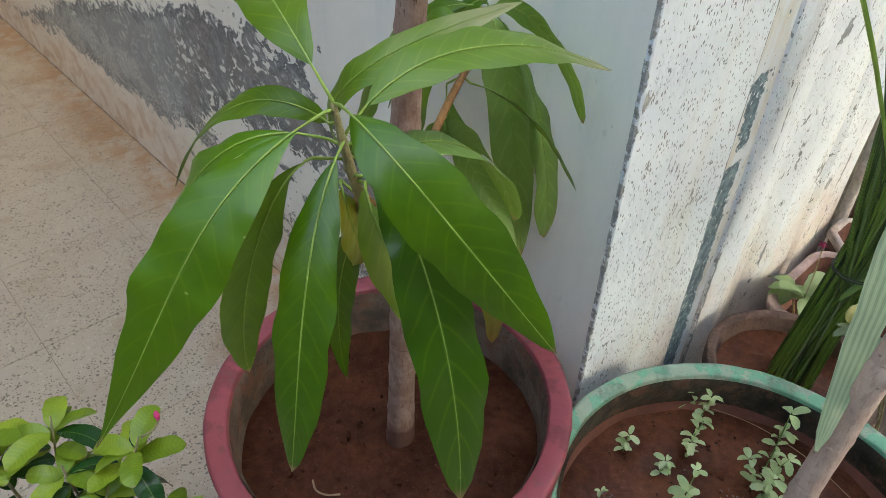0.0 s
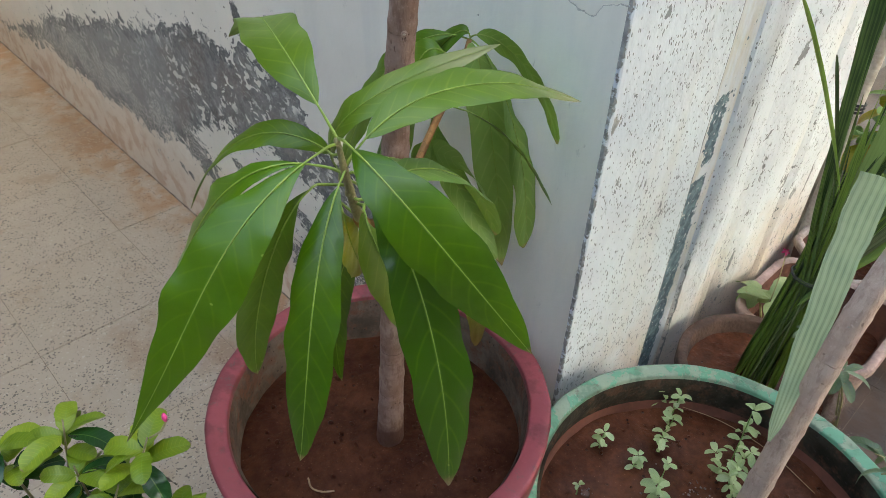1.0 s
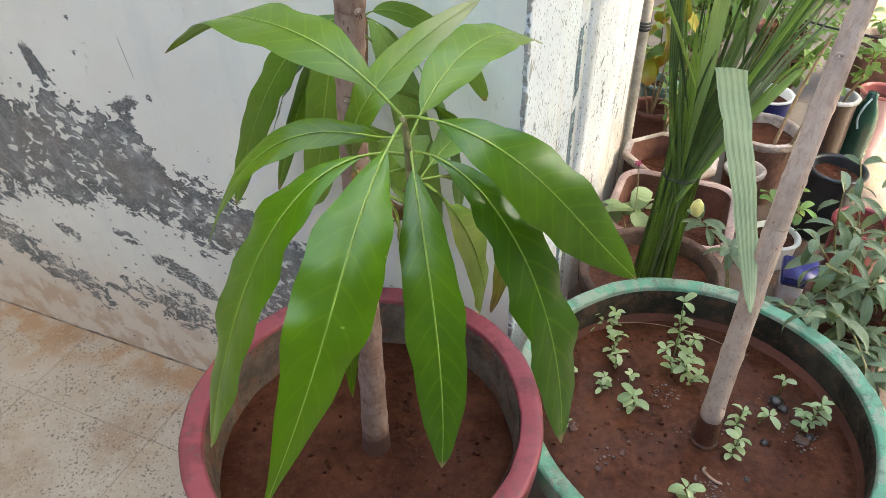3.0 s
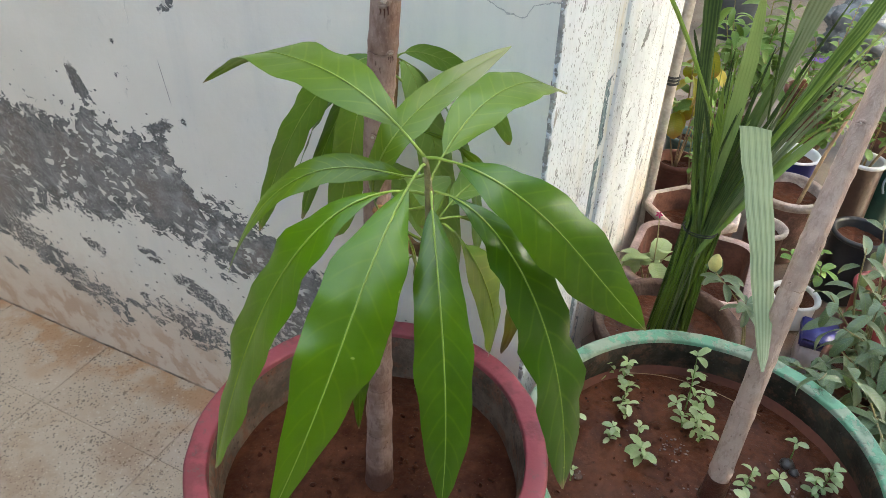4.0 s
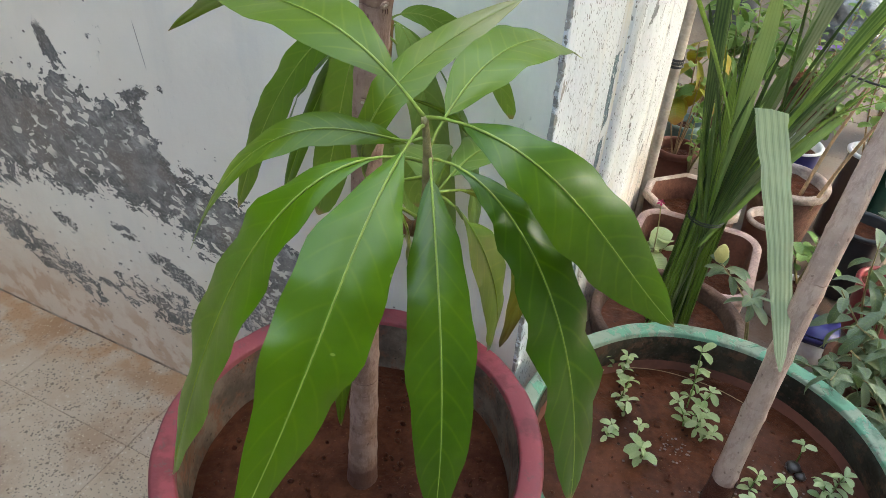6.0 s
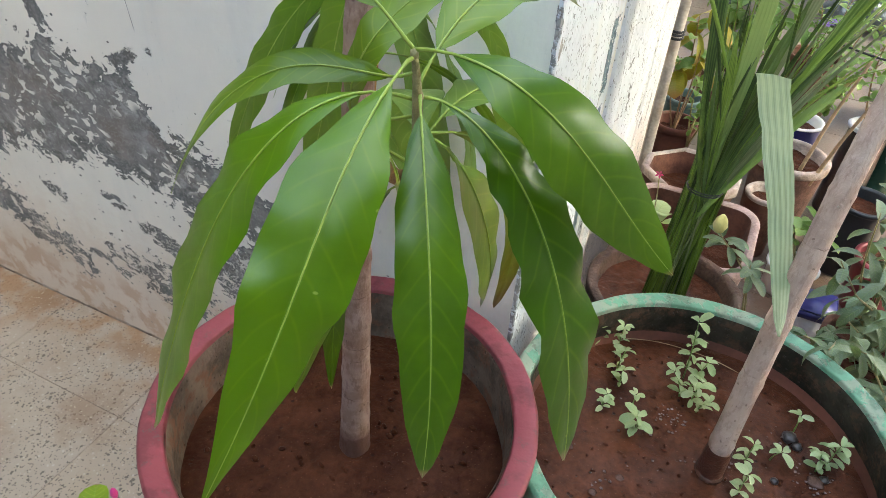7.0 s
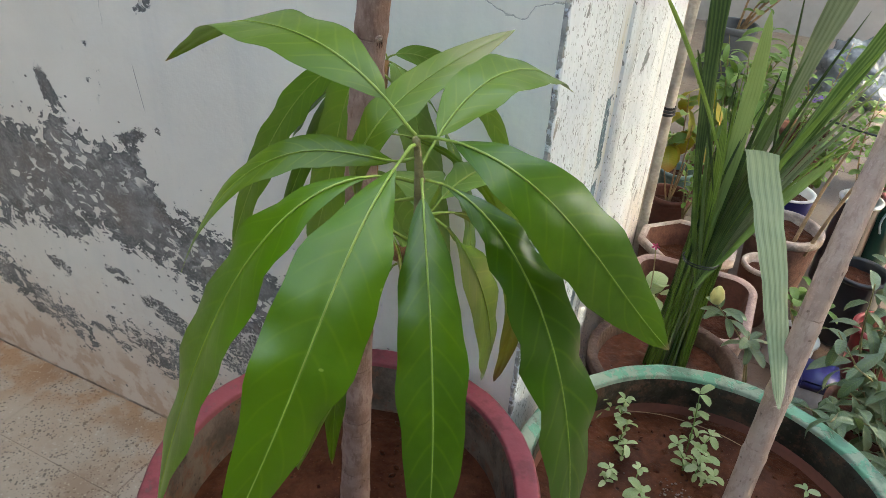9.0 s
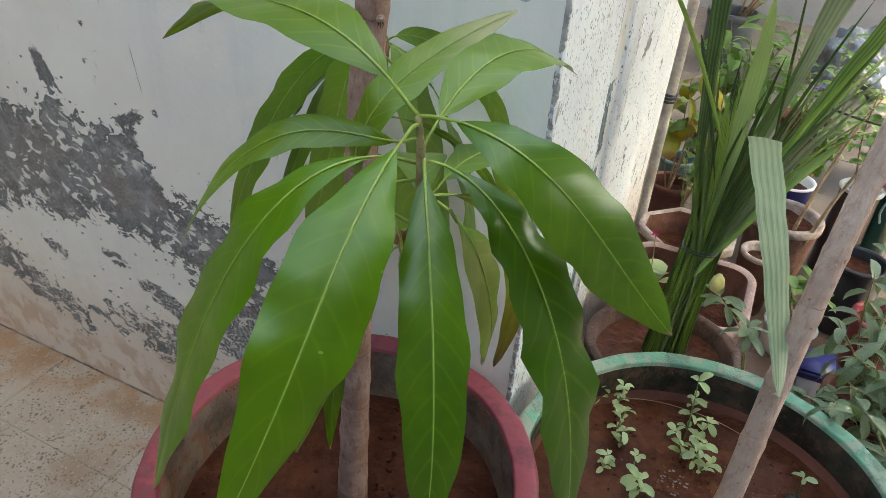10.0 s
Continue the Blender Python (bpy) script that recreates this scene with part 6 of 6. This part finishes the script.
shrub_leaf = small_leaf_mesh("shrub_leaf", "shrub", 0.054, 0.0170, 0.22, 0.38, 10, 4, 0.75, 0.7, 0.06, 1)
shrub_leaf_b = small_leaf_mesh("shrub_leaf", "shrub", 0.042, 0.0155, 0.30, 0.15, 10, 4, 0.7, 0.65, 0.08, 2)
ends = [(0.365, 0.120, 0.405), (0.385, 0.220, 0.425), (0.430, 0.300, 0.44), (0.420, 0.180, 0.37), (0.460, 0.240, 0.40), (0.480, 0.350, 0.43), (0.405, 0.400, 0.45), (0.370, 0.310, 0.41),
        (0.520, 0.420, 0.45), (0.500, 0.520, 0.46), (0.430, 0.500, 0.45), (0.540, 0.300, 0.37), (0.560, 0.520, 0.38), (0.470, 0.140, 0.32), (0.400, 0.285, 0.34), (0.500, 0.200, 0.28), (0.450, 0.430, 0.36), (0.560, 0.400, 0.29),
        (0.520, 0.130, 0.30), (0.560, 0.230, 0.27), (0.590, 0.340, 0.33), (0.480, 0.080, 0.27), (0.600, 0.480, 0.36), (0.540, 0.160, 0.20), (0.350, 0.200, 0.35), (0.610, 0.260, 0.22), (0.580, 0.100, 0.22), (0.620, 0.420, 0.27), (0.600, 0.180, 0.32), (0.640, 0.540, 0.33)]
bush("grey_green_shrub", (0.490, 0.425, 0.155), "spreading shrub with grey-green lance-shaped leaves behind the green pot", "shrub", ends,
     [(shrub_leaf, 7, 0.45, (-50, 20), (0.7, 1.15)), (shrub_leaf_b, 5, 0.30, (-45, 40), (0.6, 1.1))], "twig", 21)
bud_plant = bush("bud_plant", (0.300, 0.345, 0.16), "small grey-green plant with one pale yellow bud", "plant", [(0.204, 0.282, 0.418), (0.262, 0.290, 0.372)],
                 [(shrub_leaf_b, 9, 0.86, (-25, 25), (0.75, 1.05))], "twig", 23, 0.0022)
bm = bmesh.new()
lathe(bm, 0.203, 0.281, [(0, 0.415), (0.007, 0.419), (0.0105, 0.428), (0.0085, 0.438), (0.003, 0.446), (0, 0.447)], 12, 0.08, 3)
part("bud", bm, "bud", bud_plant, "pale yellow bud")

lime_leaf = small_leaf_mesh("periwinkle_leaf", "lime", 0.042, 0.0215, 0.18, 0.16, 10, 6, 0.55, 0.42, 0.05, 3)
deep_leaf = small_leaf_mesh("periwinkle_leaf", "deep", 0.048, 0.023, 0.18, 0.30, 10, 6, 0.55, 0.42, 0.05, 4)
periwinkle = bush("periwinkle", (-0.235, -0.585, 0.15), "periwinkle bush with lime and dark leaves and a pink bud", "bush",
                  [(-0.168, -0.480, 0.490), (-0.255, -0.533, 0.482), (-0.215, -0.545, 0.455), (-0.100, -0.470, 0.425), (-0.175, -0.520, 0.440), (-0.30, -0.60, 0.47)],
                  [(lime_leaf, 7, 0.88, (-8, 28), (0.85, 1.25)), (deep_leaf, 8, 0.50, (-30, 12), (0.9, 1.25))], "twig", 33, 0.003)
bm = bmesh.new()
lathe(bm, -0.164, -0.459, [(0, 0.501), (0.0018, 0.503), (0.0030, 0.508), (0.002, 0.513), (0, 0.516)], 10)
part("flower_bud", bm, "pink", periwinkle, "small pink bud")
bm = bmesh.new()
tube(bm, spline([(-0.168, -0.478, 0.488), (-0.165, -0.466, 0.492), (-0.164, -0.459, 0.502)], 6), 0.0012, 6)
part("stem", bm, "twig", periwinkle)

fresh_leaf = small_leaf_mesh("fresh_leaf", "fresh", 0.095, 0.030, 0.25, 0.35, 10, 4, 0.8, 0.6, 0.05, 5)
fresh_small = small_leaf_mesh("fresh_leaf", "fresh", 0.045, 0.024, 0.2, 0.2, 8, 4, 0.6, 0.5, 0.05, 6)
amber_leaf = small_leaf_mesh("ochre_leaf", "amber", 0.075, 0.045, 0.15, 0.15, 8, 6, 0.5, 0.45, 0.06, 7)
pale_leaf = small_leaf_mesh("succulent_leaf", "cactus", 0.055, 0.040, 0.15, 0.15, 8, 6, 0.5, 0.4, 0.06, 8)
bush("leafy_plant", (0.120, 1.480, 0.16), "bushy plant with long fresh green leaves", "plant",
     [(0.06, 1.38, 0.52), (0.12, 1.36, 0.49), (0.18, 1.42, 0.48), (0.04, 1.46, 0.46), (0.15, 1.50, 0.54), (0.10, 1.40, 0.42), (0.20, 1.36, 0.42), (0.24, 1.46, 0.46), (0.27, 1.40, 0.38), (0.08, 1.34, 0.36), (0.22, 1.52, 0.50)],
     [(fresh_leaf, 16, 0.30, (-45, 40), (0.5, 0.9))], "twig", 41)
bush("trailing_plant", (0.380, 1.480, 0.10), "loose leafy plant with pale green leaves among the rear pots", "plant",
     [(0.30, 1.40, 0.34), (0.36, 1.38, 0.30), (0.42, 1.40, 0.36), (0.48, 1.44, 0.32), (0.34, 1.50, 0.42), (0.44, 1.54, 0.45), (0.50, 1.52, 0.40), (0.39, 1.44, 0.24)],
     [(fresh_small, 20, 0.2, (-35, 40), (0.5, 0.95))], "straw", 42)
bush("ochre_plant", (0.040, 1.05, 0.15), "thin plant with large ochre and green leaves by the pipe", "plant", [(0.020, 0.985, 0.38), (0.055, 1.00, 0.40), (0.06, 1.03, 0.52), (0.03, 1.02, 0.47)],
     [(amber_leaf, 3, 0.75, (-70, -20), (0.8, 1.1)), (fresh_small, 6, 0.5, (-20, 40), (0.8, 1.2))], "straw", 43)
succulent = bush("succulent", (0.085, 0.560, 0.135), "pale green succulent with paddle leaves in the pinkish planter", "succulent", [(0.062, 0.545, 0.225), (0.095, 0.50, 0.250), (0.11, 0.56, 0.24)],
     [(pale_leaf, 4, 0.6, (-20, 50), (0.75, 1.1))], "twig", 45)
bm = bmesh.new()
tube(bm, spline([(0.095, 0.500, 0.246), (0.090, 0.512, 0.300), (0.083, 0.520, 0.344)], 8), 0.0011, 6)
part("stem", bm, "twig", succulent)
bm = bmesh.new()
for k in range(5):
    a = k * 1.2566
    ring = [bm.verts.new(Vector((0.083, 0.519, 0.345)) + Vector(q)) for q in ((0, 0, 0), (0.005 * math.cos(a - 0.5), -0.002, 0.005 * math.sin(a - 0.5)), (0.0085 * math.cos(a), -0.004, 0.0085 * math.sin(a)), (0.005 * math.cos(a + 0.5), -0.002, 0.005 * math.sin(a + 0.5)))]
    bm.faces.new(ring)
part("flower", bm, "pink", succulent, "small pink flower")
bush("herb", (0.085, 1.02, 0.15), "twiggy herb with tiny rounded leaves", "plant", [(0.07, 0.98, 0.33), (0.10, 0.97, 0.30), (0.085, 1.03, 0.36), (0.11, 1.02, 0.28)],
     [(fresh_small, 9, 0.3, (-20, 40), (0.4, 0.6))], "twig", 47)
bush("weed", (0.385, 0.800, 0.07), "low bright green weed in a dish", "plant", [(0.37, 0.76, 0.17), (0.41, 0.78, 0.16), (0.39, 0.82, 0.18), (0.36, 0.81, 0.15)],
     [(fresh_small, 6, 0.4, (-10, 45), (0.7, 1.0))], "twig", 49)
bush("grow_bag_plant", (0.468, 1.175, 0.18), "thin plant with broad light green leaves", "plant", [(0.45, 1.15, 0.40), (0.50, 1.14, 0.42), (0.53, 1.18, 0.38), (0.47, 1.22, 0.45), (0.43, 1.24, 0.47)],
     [(fresh_small, 12, 0.40, (-30, 40), (0.5, 0.9)), (pale_leaf, 2, 0.8, (-20, 40), (0.5, 0.8))], "straw", 51)
bush("bowl_plant", (0.640, 1.780, 0.13), "low green plants in a terracotta bowl", "plant", [(0.58, 1.72, 0.25), (0.64, 1.70, 0.27), (0.70, 1.74, 0.26), (0.62, 1.82, 0.30), (0.70, 1.84, 0.28)],
     [(fresh_small, 16, 0.3, (-30, 40), (0.5, 0.9))], "twig", 53)
rear = bush("flower_plant", (0.330, 1.700, 0.16), "loose plant with small leaves and violet flowers", "plant", [(0.30, 1.62, 0.34), (0.36, 1.60, 0.33), (0.42, 1.66, 0.40), (0.26, 1.70, 0.42), (0.38, 1.76, 0.46), (0.46, 1.60, 0.36)],
            [(fresh_small, 16, 0.30, (-30, 40), (0.5, 0.95))], "straw", 55)
for i, p in enumerate(((0.345, 1.585, 0.335), (0.315, 1.60, 0.32))):
    bm = bmesh.new()
    for k in range(5):
        a = k * 1.2566
        v = [bm.verts.new(Vector(p) + Vector(q)) for q in ((0, 0, 0), (0.018 * math.cos(a - 0.4), 0.018 * math.sin(a - 0.4), 0.006), (0.026 * math.cos(a), 0.026 * math.sin(a), 0.004), (0.018 * math.cos(a + 0.4), 0.018 * math.sin(a + 0.4), 0.006))]
        bm.faces.new(v)
    part("flower", bm, "violet", rear, "violet flower")
bush("vine", (0.00, 2.72, 0.18), "bare brown vine with a few yellow-green leaves over the slate tub", "vine", [(0.10, 2.60, 0.62), (0.20, 2.55, 0.55), (0.28, 2.60, 0.66), (0.30, 2.5, 0.58), (0.15, 2.45, 0.45)],
     [(pale_leaf, 4, 0.5, (-50, 30), (0.9, 1.4)), (fresh_small, 5, 0.4, (-30, 40), (1.0, 1.5))], "straw", 57, 0.006)
for i, (a, b) in enumerate((((0.345, 1.03, 0.15), (0.400, 1.10, 0.42)), ((0.372, 0.99, 0.15), (0.44, 1.02, 0.40)))):
    bm = bmesh.new()
    tube(bm, spline([a, ((a[0] + b[0]) / 2 - 0.005, (a[1] + b[1]) / 2, (a[2] + b[2]) / 2), b], 12), [0.005 - 0.0018 * k / 12 for k in range(13)], 7)
    tagged(part("dry_stick", bm, "straw"), "dry brown stick standing in a terracotta pot", "stick", "dry sticks")

# ---- floor tiles, last ----
floor = tagged(part("floor", box(bmesh.new(), -4.0, 2.5, -3.0, 3.7, -0.03, -0.0013), "grout", smooth=False), "worn beige terrazzo tile floor with dark joints", "floor", kind="structure")
TS, GAP = 0.30, 0.0010
bm = bmesh.new()
box(bm, GAP / 2, TS - GAP / 2, GAP / 2, TS - GAP / 2, -0.02, 0.0, 0.0005)
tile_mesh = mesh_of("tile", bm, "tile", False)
far_tiles = bmesh.new()
rnd = random.Random(9)
for i in range(-12, 11):
    for j in range(-9, 13):
        x, y = -0.612 + TS * i, -0.170 + TS * j
        if y > -0.2 and y < 4 and x + TS < -0.32 and y > 0.2:
            continue
        near = (-3.0 < x < 1.2 and -1.1 < y < 0.5) or (0 < x + TS < 1.3 and 0.4 < y < 2.5)
        if near:
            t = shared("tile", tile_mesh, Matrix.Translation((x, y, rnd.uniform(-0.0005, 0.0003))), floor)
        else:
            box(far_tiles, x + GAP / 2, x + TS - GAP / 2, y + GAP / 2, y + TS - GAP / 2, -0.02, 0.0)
tagged(part("far_tile", far_tiles, "tile", floor, smooth=False), kind="stuff")
